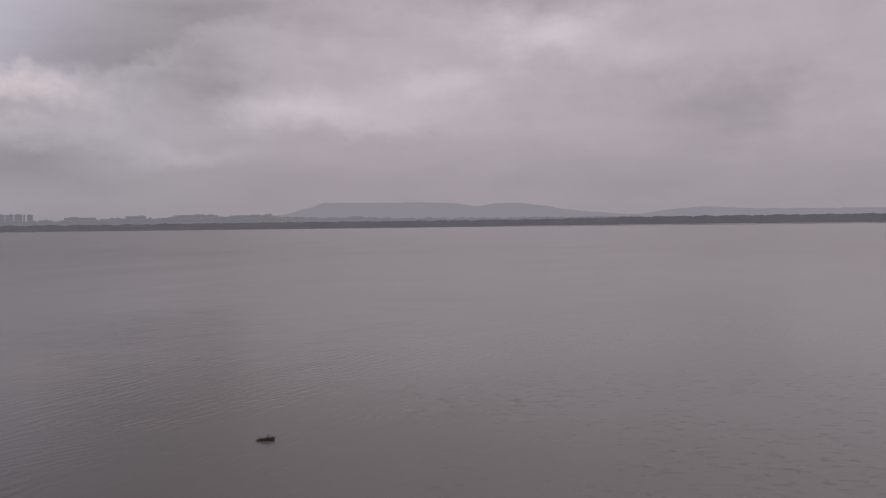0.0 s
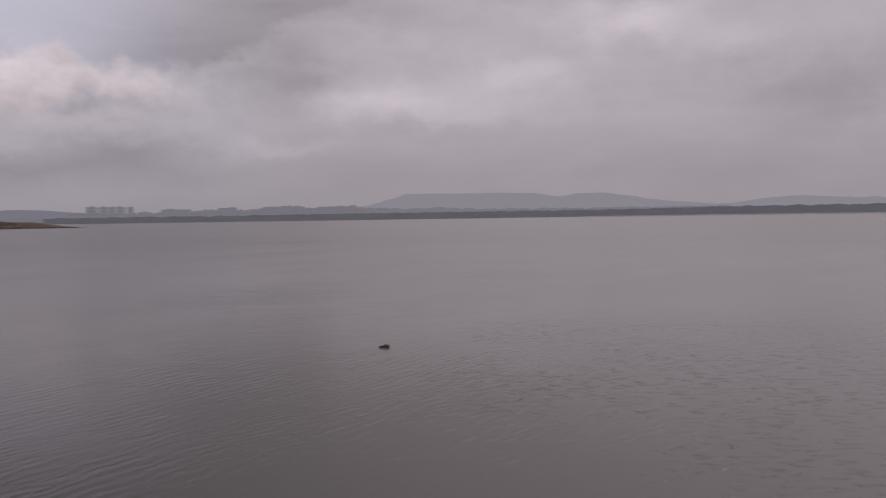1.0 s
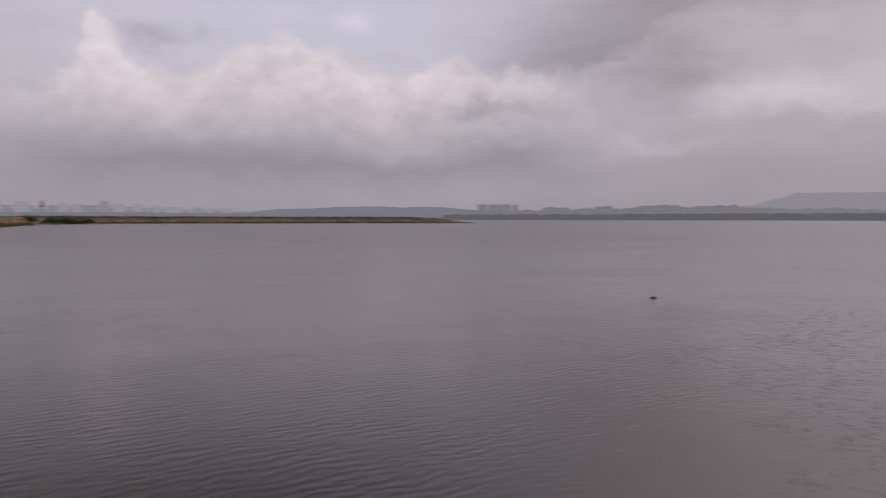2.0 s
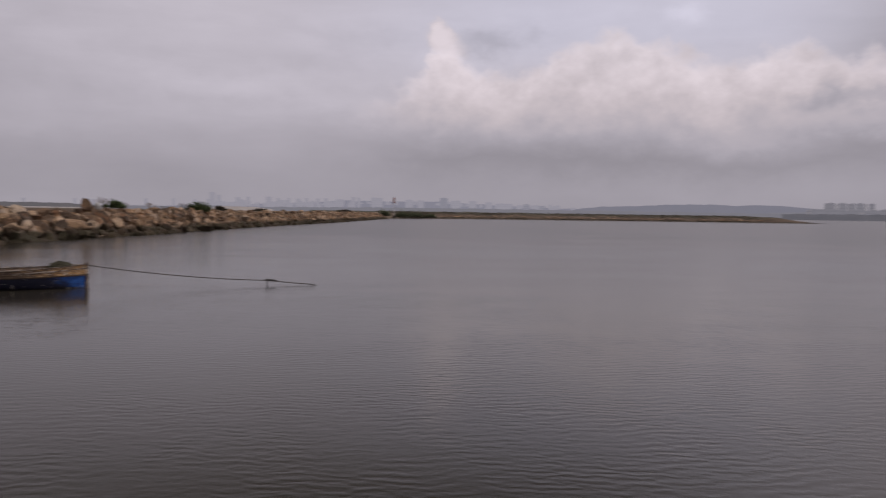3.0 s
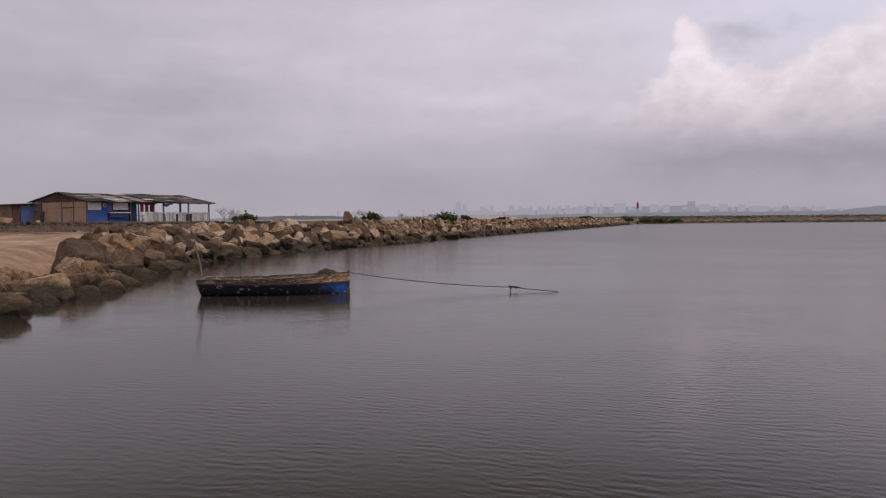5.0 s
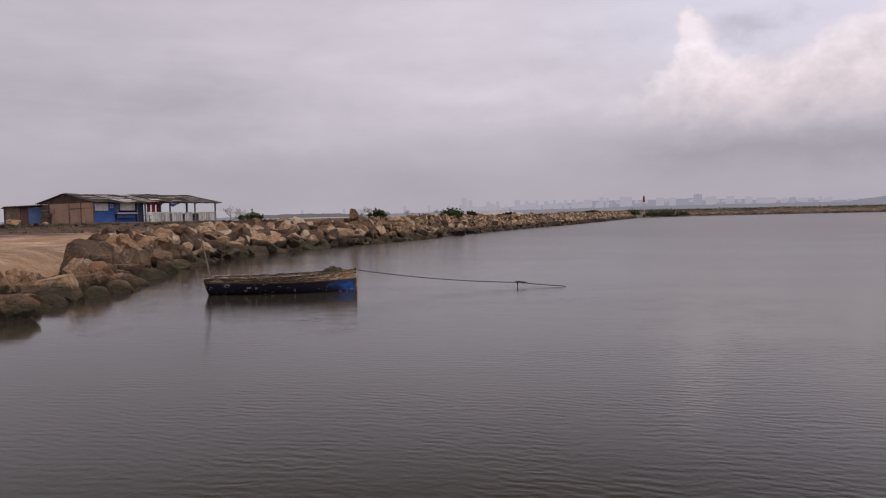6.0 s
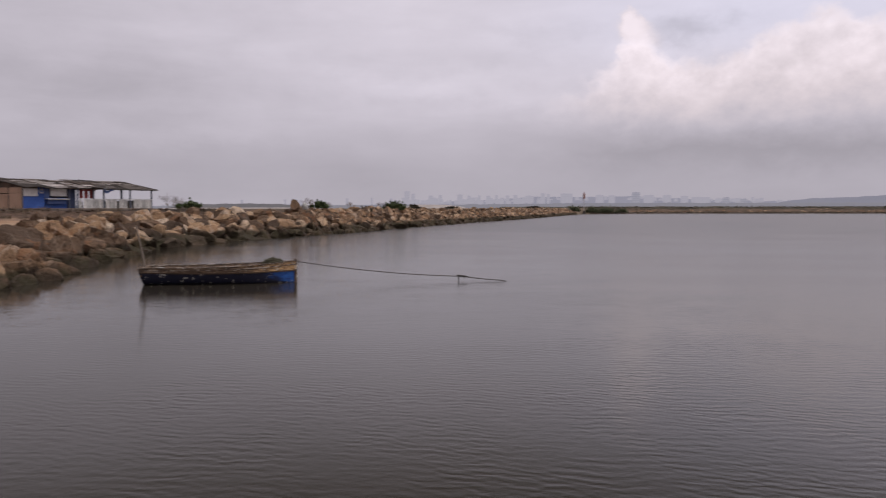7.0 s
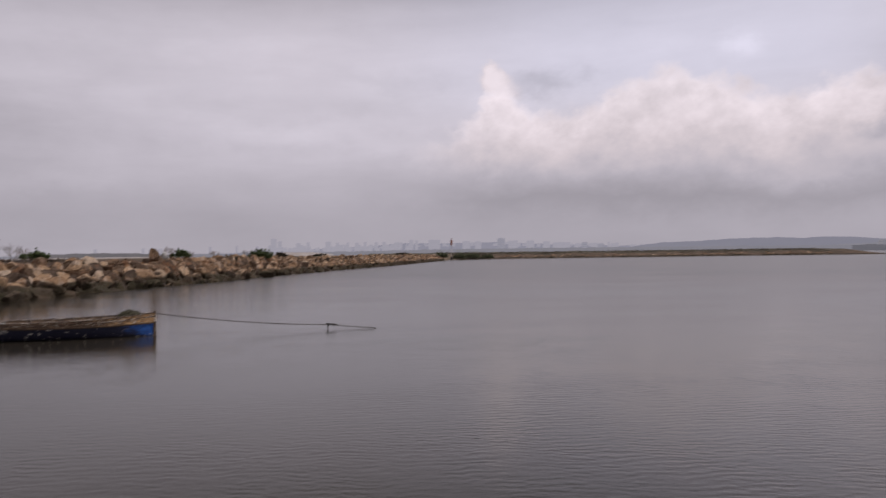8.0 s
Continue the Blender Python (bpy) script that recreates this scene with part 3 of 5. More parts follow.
def add_tube(bm, pts, radii, sides=6, cap=True):
    """A round bar along points."""
    pts = [Vector(p) for p in pts]
    rings = []
    for i, p in enumerate(pts):
        d = (pts[min(i + 1, len(pts) - 1)] - pts[max(i - 1, 0)]).normalized()
        side = d.cross(Vector((0, 0, 1)) if abs(d.z) < 0.95 else Vector((1, 0, 0))).normalized()
        up = side.cross(d)
        r = radii[i] if isinstance(radii, (list, tuple)) else radii
        rings.append([bm.verts.new(p + (side * math.cos(a) + up * math.sin(a)) * r)
                      for a in (2 * math.pi * k / sides for k in range(sides))])
    for a, b in zip(rings, rings[1:]):
        for k in range(sides):
            bm.faces.new((a[k], a[(k + 1) % sides], b[(k + 1) % sides], b[k]))
    if cap:
        bm.faces.new(rings[0][::-1])
        bm.faces.new(rings[-1])
    return bm


def tube(pts, radii, sides=6):
    bm = add_tube(bmesh.new(), pts, radii, sides)
    bmesh.ops.recalc_face_normals(bm, faces=bm.faces)
    return bm


def smooth01(x, lo, hi):
    t = min(max((x - lo) / (hi - lo), 0.0), 1.0)
    return t * t * (3 - 2 * t)


# ---------------------------------------------------------------- water
bm = bmesh.new()
bmesh.ops.create_grid(bm, x_segments=4, y_segments=4, size=6000)
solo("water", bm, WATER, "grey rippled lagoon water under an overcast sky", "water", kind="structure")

# ---------------------------------------------------------------- shore line and land
SHORE = [(-12.0, 6.0), (-15.0, 12.5), (-17.2, 17.5), (-18.5, 21.0), (-21.0, 26.0), (-23.5, 31.5), (-26.8, 39.5), (-28.6, 46.0),
         (-29.6, 54.0), (-29.6, 65.0), (-28.6, 76.0), (-27.2, 86.0), (-26.0, 97.0), (-25.4, 113.0), (-22.7, 146.0), (-16.6, 193.0),
         (-9.5, 270.0), (-3.0, 345.0)]


def shore_at(s):
    """Point and inland direction at arc length s along the shore."""
    for (ax, ay), (bx, by) in zip(SHORE, SHORE[1:]):
        d = math.hypot(bx - ax, by - ay)
        if s <= d or (bx, by) == SHORE[-1]:
            u = s / d
            return Vector((ax + (bx - ax) * u, ay + (by - ay) * u, 0)), Vector((-(by - ay) / d, (bx - ax) / d, 0))
        s -= d


SHORE_LENGTH = sum(math.dist(a, b) for a, b in zip(SHORE, SHORE[1:]))


def inland(x, y):
    """Signed distance from the shore, positive on land."""
    best, sign = 1e9, 1.0
    for (ax, ay), (bx, by) in zip(SHORE, SHORE[1:]):
        dx, dy = bx - ax, by - ay
        u = min(max(((x - ax) * dx + (y - ay) * dy) / (dx * dx + dy * dy), 0), 1)
        px, py = ax + dx * u - x, ay + dy * u - y
        d = math.hypot(px, py)
        if d < best:
            best, sign = d, 1.0 if dx * (y - ay) - dy * (x - ax) > 0 else -1.0
    return best * sign


BANK_DIR = way(-36.0)
BANK = 79.0


def land_height(x, y):
    s = inland(x, y)
    r = math.hypot(x, y)
    flat = 1.30 + 0.70 * smooth01(r, 34, 75)
    flat += (2.72 - flat) * smooth01(x * BANK_DIR.x + y * BANK_DIR.y, BANK - 2.5, BANK + 0.3)
    z = -1.2 + (flat + 1.2) * smooth01(s, 0.2, 5.8)
    if s > 3:
        z += 0.16 * (noise.noise(Vector((x * 0.13, y * 0.13, 0))) + 0.5 * noise.noise(Vector((x * 0.45, y * 0.45, 5)))) * smooth01(s, 3, 8) * (1 - smooth01(r, 78, 86))
    return z


def build_land():
    bm = bmesh.new()
    bearings = [-98 + 0.7 * i for i in range(int(99 / 0.7) + 1)]
    reach = [9 * 1.035 ** i for i in range(140)] + [1300, 1700, 2300, 3200]
    rows = []
    for d in reach:
        rows.append([bm.verts.new((d * math.sin(radians(a)), d * math.cos(radians(a)),
                                   land_height(d * math.sin(radians(a)), d * math.cos(radians(a))))) for a in bearings])
    for a, b in zip(rows, rows[1:]):
        for k in range(len(bearings) - 1):
            q = (a[k], a[k + 1], b[k + 1], b[k])
            if max(v.co.z for v in q) > -1.15:
                bm.faces.new(q)
    loose = [v for v in bm.verts if not v.link_faces]
    bmesh.ops.delete(bm, geom=loose, context="VERTS")
    bmesh.ops.recalc_face_normals(bm, faces=bm.faces)
    solo("ground", bm, GROUND, "tan sand and brown dirt behind the rock breakwater", "ground", kind="structure", smooth=True)


build_land()

# low sand spit that runs from the breakwater's end into the lagoon
SPIT = [(-40, 352), (-8, 372), (20, 400), (60, 412), (100, 412), (140, 415), (175, 415), (200, 410), (222, 398)]


def build_spit():
    bm = bmesh.new()
    pts = []
    for (ax, ay), (bx, by) in zip(SPIT, SPIT[1:]):
        for i in range(24):
            pts.append((ax + (bx - ax) * i / 24, ay + (by - ay) * i / 24))
    pts.append(SPIT[-1])
    across = [0.0, 1.5, 4.0, 8.0, 14.0, 22.0, 34.0, 50.0]
    rows = []
    for i, (x, y) in enumerate(pts):
        u = i / (len(pts) - 1)
        end = smooth01(1 - u, 0.0, 0.09)
        wide = 0.10 + 0.90 * smooth01(1 - u, 0.0, 0.10)
        row = []
        for d in across:
            base = 2.7 * smooth01(d, -1.0, 9.0) + 0.5 * smooth01(d, 9, 24)
            bumpy = 0.65 * noise.noise(Vector((x * 0.05, d * 0.07, 1))) + 0.4 * noise.noise(Vector((x * 0.21, d * 0.2, 4)))
            z = (base + bumpy * smooth01(d, 1.0, 8.0)) * (0.03 + 0.97 * end) * (1.0 - smooth01(d, 40, 50))
            row.append(bm.verts.new((x + 0.15 * d * (1 - end), y + d * wide - 0.6 + 1.2 * noise.noise(Vector((x * 0.11, 0, 9))), max(z, -0.4) - 0.35 * (d == 0))))
        rows.append(row)
    for a, b in zip(rows, rows[1:]):
        for k in range(len(across) - 1):
            bm.faces.new((a[k], b[k], b[k + 1], a[k + 1]))
    bmesh.ops.recalc_face_normals(bm, faces=bm.faces)
    solo("sand_spit", bm, SCRUB, "low brown sand spit covered with dry scrub", "spit", kind="structure", smooth=True)


build_spit()


def build_spit_cover():
    """Stones along the spit's edge and low tufts on its back."""
    rng = random.Random(19)
    stones, tufts = bmesh.new(), bmesh.new()
    for _ in range(700):
        k = rng.randrange(1, len(SPIT) - 1)
        u = rng.random()
        x = SPIT[k][0] + (SPIT[k + 1][0] - SPIT[k][0]) * u
        y = SPIT[k][1] + (SPIT[k + 1][1] - SPIT[k][1]) * u
        d = abs(rng.gauss(0, 2.2)) + 0.4
        r = rng.uniform(0.25, 0.75) * (0.5 if k == len(SPIT) - 2 else 1.0)
        made = bmesh.ops.create_icosphere(stones, subdivisions=1, radius=r)["verts"]
        for v in made:
            v.co = Vector((v.co.x * 1.4, v.co.y, v.co.z * 0.7)) + Vector((x, y + d, 0.15 + 0.30 * d * (0.3 if k == len(SPIT) - 2 else 1)))
    for _ in range(1500):
        k = rng.randrange(1, len(SPIT) - 2)
        u = rng.random()
        x = SPIT[k][0] + (SPIT[k + 1][0] - SPIT[k][0]) * u
        y = SPIT[k][1] + (SPIT[k + 1][1] - SPIT[k][1]) * u
        d = rng.uniform(5, 26)
        base = 2.7 * smooth01(d, -1.0, 9.0) + 0.5 * smooth01(d, 9, 24)
        for _ in range(10):
            c = Vector((x + rng.gauss(0, 1.2), y + d + rng.gauss(0, 0.6), base - 0.2 + abs(rng.gauss(0, 0.3))))
            s = rng.uniform(0.16, 0.38)
            a, b = rng.uniform(0, 6.28), rng.uniform(-0.6, 0.6)
            tufts.faces.new([tufts.verts.new(c + Vector((s * math.cos(a + q), s * math.sin(a + q) * 0.5, s * (0.6 * math.sin(q) + b * 0.3)))) for q in (0, 1.6, 3.1, 4.7)])
    solo("spit_stones", stones, ROCK_FAR, "small brown stones along the edge of the sand spit", "stones", kind="stuff")
    solo("spit_tufts", tufts, LEAF_DULL, "low olive scrub tufts on the sand spit", "scrub", kind="stuff")


build_spit_cover()

# ---------------------------------------------------------------- distance
random.seed(11)


def ridge_profile(knots, az):
    for (a, e), (b, f) in zip(knots, knots[1:]):
        if a <= az <= b:
            u = (az - a) / (b - a)
            u = u * u * (3 - 2 * u) * 0.5 + u * 0.5
            return e + (f - e) * u
    return knots[0][1] if az < knots[0][0] else knots[-1][1]


def build_ridge(name, label, knots, dist, depth, mat, rough=0.05, low=0.0, step=0.12, seed=0.0):
    """A far ridge, given by bearing and elevation of its crest, with a sloping front and back."""
    bm = bmesh.new()
    rows = []
    az = knots[0][0]
    while az <= knots[-1][0]:
        e = ridge_profile(knots, az)
        e += rough * (noise.noise(Vector((az * 1.3, seed, 0))) + 0.6 * noise.noise(Vector((az * 5.0, seed, 3))) + 0.35 * noise.noise(Vector((az * 15, seed, 7))))
        top = max(H + dist * math.tan(radians(e)), 0.3)
        row = []
        for d, z in ((-depth, low), (-0.55 * depth, low + (top - low) * (0.42 + 0.12 * noise.noise(Vector((az * 2, seed, 5))))), (-0.2 * depth, low + (top - low) * (0.82 + 0.06 * noise.noise(Vector((az * 3, seed, 6))))), (0, top), (depth, low)):
            p = spot(az, dist + d)
            row.append(bm.verts.new((p.x, p.y, z)))
        rows.append(row)
        az += step
    for a, b in zip(rows, rows[1:]):
        for k in range(4):
            bm.faces.new((a[k], b[k], b[k + 1], a[k + 1]))
    bmesh.ops.recalc_face_normals(bm, faces=bm.faces)
    return solo(name, bm, mat, label, "hill", kind="structure", smooth=True)


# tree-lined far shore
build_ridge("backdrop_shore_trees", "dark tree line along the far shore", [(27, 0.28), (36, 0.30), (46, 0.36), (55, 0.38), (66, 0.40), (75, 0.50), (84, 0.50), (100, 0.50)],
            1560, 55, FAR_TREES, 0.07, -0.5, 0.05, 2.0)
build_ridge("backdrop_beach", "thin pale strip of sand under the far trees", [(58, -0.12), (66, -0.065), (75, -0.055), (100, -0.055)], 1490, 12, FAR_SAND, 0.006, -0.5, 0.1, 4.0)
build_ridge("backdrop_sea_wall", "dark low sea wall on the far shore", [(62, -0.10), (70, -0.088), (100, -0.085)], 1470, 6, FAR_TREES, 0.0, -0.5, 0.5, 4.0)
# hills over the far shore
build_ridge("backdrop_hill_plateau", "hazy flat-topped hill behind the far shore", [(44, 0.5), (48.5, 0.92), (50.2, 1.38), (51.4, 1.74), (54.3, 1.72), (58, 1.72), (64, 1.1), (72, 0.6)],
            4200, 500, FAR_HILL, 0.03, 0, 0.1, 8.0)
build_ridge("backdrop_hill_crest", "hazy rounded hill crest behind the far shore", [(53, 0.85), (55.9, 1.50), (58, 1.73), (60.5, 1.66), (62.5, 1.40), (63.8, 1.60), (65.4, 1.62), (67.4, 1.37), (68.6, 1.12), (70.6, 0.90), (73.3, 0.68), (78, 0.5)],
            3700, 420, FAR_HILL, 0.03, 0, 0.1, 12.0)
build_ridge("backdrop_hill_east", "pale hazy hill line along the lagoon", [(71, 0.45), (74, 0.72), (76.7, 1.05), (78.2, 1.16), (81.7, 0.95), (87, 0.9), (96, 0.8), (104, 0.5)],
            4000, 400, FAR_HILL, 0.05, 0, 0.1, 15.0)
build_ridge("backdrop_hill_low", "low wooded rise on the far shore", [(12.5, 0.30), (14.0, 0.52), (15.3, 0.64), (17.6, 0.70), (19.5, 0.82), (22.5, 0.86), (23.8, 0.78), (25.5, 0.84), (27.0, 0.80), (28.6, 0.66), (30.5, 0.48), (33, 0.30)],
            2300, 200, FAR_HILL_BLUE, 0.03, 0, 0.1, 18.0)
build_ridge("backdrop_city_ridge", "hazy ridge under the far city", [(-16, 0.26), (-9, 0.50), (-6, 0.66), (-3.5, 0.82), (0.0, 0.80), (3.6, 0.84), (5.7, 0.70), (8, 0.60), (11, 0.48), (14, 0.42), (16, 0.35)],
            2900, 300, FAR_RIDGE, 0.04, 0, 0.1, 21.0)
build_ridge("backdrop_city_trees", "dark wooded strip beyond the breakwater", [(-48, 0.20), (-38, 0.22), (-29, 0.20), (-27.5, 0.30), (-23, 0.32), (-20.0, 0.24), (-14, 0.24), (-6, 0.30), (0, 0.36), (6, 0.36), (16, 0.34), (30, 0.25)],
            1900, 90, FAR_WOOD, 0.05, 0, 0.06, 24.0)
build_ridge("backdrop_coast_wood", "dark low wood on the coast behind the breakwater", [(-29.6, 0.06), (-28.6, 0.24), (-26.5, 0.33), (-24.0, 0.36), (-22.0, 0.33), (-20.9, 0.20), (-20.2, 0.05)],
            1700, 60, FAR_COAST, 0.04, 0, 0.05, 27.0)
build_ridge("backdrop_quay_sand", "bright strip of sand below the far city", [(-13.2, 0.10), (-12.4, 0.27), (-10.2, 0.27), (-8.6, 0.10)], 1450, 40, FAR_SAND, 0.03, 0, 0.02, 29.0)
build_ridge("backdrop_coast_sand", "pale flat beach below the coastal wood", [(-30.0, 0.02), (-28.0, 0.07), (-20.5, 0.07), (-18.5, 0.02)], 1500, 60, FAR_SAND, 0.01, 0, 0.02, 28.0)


def far_building(az, width, top, dist, mat, steps=1, pale=False):
    """A far block: body, roof house and window bands. Width in degrees, top as an elevation."""
    w = 2 * dist * math.tan(radians(width / 2))
    h = H + dist * math.tan(radians(top))
    deep = max(14.0, w * 0.5)
    at = Matrix.Translation(spot(az, dist)) @ Matrix.Rotation(-radians(az), 4, "Z")
    ob = thing("apartment_building", "hazy pale concrete apartment block on the far shore" if pale else "hazy grey apartment block in the far city", "building", at, "far city buildings")
    body = bmesh.new()
    add_box(body, (0, 0, h / 2 - 1), (w, deep, h + 2))
    part("wall", body, mat, ob)
    if steps:
        part("roof", box((w * random.uniform(-0.25, 0.25), 0, h + 0.6), (w * random.uniform(0.15, 0.35), deep * 0.4, 1.6)), mat, ob)
    glass = FAR_GLASS if mat in (FAR_WALL, FAR_WALL_BLUE) else FAR_GLASS_DARK
    floors = max(2, int(h / 6))
    bays = max(1, min(4, int(w / 9)))
    for i in range(floors):
        z = h * (i + 0.55) / floors
        for j in range(bays):
            part("window", box((w * ((j + 0.5) / bays - 0.5), -deep / 2 - 0.05, z), (w / bays * 0.74, 0.3, h / floors * 0.26)), glass, ob)
    return ob


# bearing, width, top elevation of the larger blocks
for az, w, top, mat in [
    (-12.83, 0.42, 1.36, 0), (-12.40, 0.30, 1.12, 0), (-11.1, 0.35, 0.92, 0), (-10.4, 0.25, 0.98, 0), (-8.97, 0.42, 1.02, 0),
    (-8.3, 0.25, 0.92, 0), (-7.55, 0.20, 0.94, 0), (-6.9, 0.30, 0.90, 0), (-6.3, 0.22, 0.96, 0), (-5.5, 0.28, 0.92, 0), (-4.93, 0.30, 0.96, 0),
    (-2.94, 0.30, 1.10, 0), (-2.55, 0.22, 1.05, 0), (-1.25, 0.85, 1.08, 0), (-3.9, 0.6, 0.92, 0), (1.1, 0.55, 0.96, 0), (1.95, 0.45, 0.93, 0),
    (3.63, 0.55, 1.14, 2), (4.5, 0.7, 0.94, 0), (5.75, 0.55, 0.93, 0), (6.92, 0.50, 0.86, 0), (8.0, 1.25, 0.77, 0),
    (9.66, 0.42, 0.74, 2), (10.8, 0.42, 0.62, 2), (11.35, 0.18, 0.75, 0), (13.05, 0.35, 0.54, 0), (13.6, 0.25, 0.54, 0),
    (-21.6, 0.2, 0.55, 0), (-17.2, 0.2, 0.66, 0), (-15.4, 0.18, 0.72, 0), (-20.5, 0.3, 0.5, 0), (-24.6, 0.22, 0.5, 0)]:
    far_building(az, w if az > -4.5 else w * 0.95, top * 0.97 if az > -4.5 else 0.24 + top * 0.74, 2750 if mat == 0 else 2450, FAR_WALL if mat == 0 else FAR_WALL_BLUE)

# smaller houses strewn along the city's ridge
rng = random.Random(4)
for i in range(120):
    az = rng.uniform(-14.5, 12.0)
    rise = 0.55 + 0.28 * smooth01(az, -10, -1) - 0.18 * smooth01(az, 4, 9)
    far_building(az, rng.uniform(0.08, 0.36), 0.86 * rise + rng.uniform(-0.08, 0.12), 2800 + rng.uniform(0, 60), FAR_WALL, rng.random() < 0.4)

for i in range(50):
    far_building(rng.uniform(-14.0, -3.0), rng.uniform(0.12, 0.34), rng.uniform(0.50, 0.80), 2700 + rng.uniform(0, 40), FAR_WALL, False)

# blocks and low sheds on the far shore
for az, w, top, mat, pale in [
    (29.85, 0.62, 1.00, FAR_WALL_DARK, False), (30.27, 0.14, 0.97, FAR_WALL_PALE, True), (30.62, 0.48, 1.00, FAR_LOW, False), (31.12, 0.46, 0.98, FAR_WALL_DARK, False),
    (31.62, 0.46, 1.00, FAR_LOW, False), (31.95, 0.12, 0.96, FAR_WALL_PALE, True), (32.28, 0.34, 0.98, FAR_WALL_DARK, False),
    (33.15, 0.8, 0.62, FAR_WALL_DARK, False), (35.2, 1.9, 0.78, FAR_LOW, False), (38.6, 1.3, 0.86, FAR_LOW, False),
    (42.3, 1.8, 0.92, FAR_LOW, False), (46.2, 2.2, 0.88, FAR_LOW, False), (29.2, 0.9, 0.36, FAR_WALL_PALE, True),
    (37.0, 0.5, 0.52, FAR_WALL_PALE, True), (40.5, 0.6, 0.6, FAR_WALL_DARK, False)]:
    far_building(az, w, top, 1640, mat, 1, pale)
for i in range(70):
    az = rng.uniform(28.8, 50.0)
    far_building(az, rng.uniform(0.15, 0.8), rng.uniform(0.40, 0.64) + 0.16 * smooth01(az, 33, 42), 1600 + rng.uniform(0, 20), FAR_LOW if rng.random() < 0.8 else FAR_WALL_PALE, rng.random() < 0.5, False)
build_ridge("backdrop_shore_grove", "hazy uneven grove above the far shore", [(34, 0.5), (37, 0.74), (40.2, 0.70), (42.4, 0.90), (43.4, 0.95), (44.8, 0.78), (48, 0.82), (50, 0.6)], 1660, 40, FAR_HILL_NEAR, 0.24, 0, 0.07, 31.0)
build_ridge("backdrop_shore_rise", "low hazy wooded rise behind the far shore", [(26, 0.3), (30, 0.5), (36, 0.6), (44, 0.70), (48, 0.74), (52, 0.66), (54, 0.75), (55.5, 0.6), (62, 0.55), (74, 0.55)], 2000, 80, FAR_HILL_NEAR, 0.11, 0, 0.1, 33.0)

# ---------------------------------------------------------------- beacon


def build_beacon():
    p = spot(0.0, 372)
    ob = thing("harbour_beacon", "slender grey harbour beacon pole with a red lantern drum", "beacon", Matrix.Translation((p.x, p.y, 0.0)))
    part("base", tube([(0, 0, -0.6), (0, 0, 1.2), (0, 0, 1.6)], [0.6, 0.55, 0.3], 10), CONCRETE, ob)
    part("pole", tube([(0, 0, 1.5), (0, 0, 7.2)], [0.12, 0.10], 10), SHEET_PALE, ob, "pale weathered pole")
    drum = part("lantern", tube([(0, 0, 7.1), (0, 0, 7.2), (0, 0, 9.3), (0, 0, 9.6)], [0.25, 0.48, 0.48, 0.3], 12), BEACON_RED, ob, "faded red lantern drum")
    part("cap", tube([(0, 0, 9.55), (0, 0, 10.2)], [0.3, 0.12], 8), BEACON_RED, drum)


build_beacon()


# ---------------------------------------------------------------- boat


def boat_station(u, length):
    """Half beam, keel height, sheer height at u from stern (0) to bow (1)."""
    beam = 0.86 * (1 - max(0.0, (u - 0.45) / 0.55) ** 2.3) * (0.80 + 0.20 * smooth01(u, 0, 0.4))
    sheer = 0.62 + 0.20 * u ** 2.6 + 0.02 * (1 - u)
    keel = -0.22 + 0.10 * (1 - u) ** 2
    return max(beam, 0.035), keel, sheer


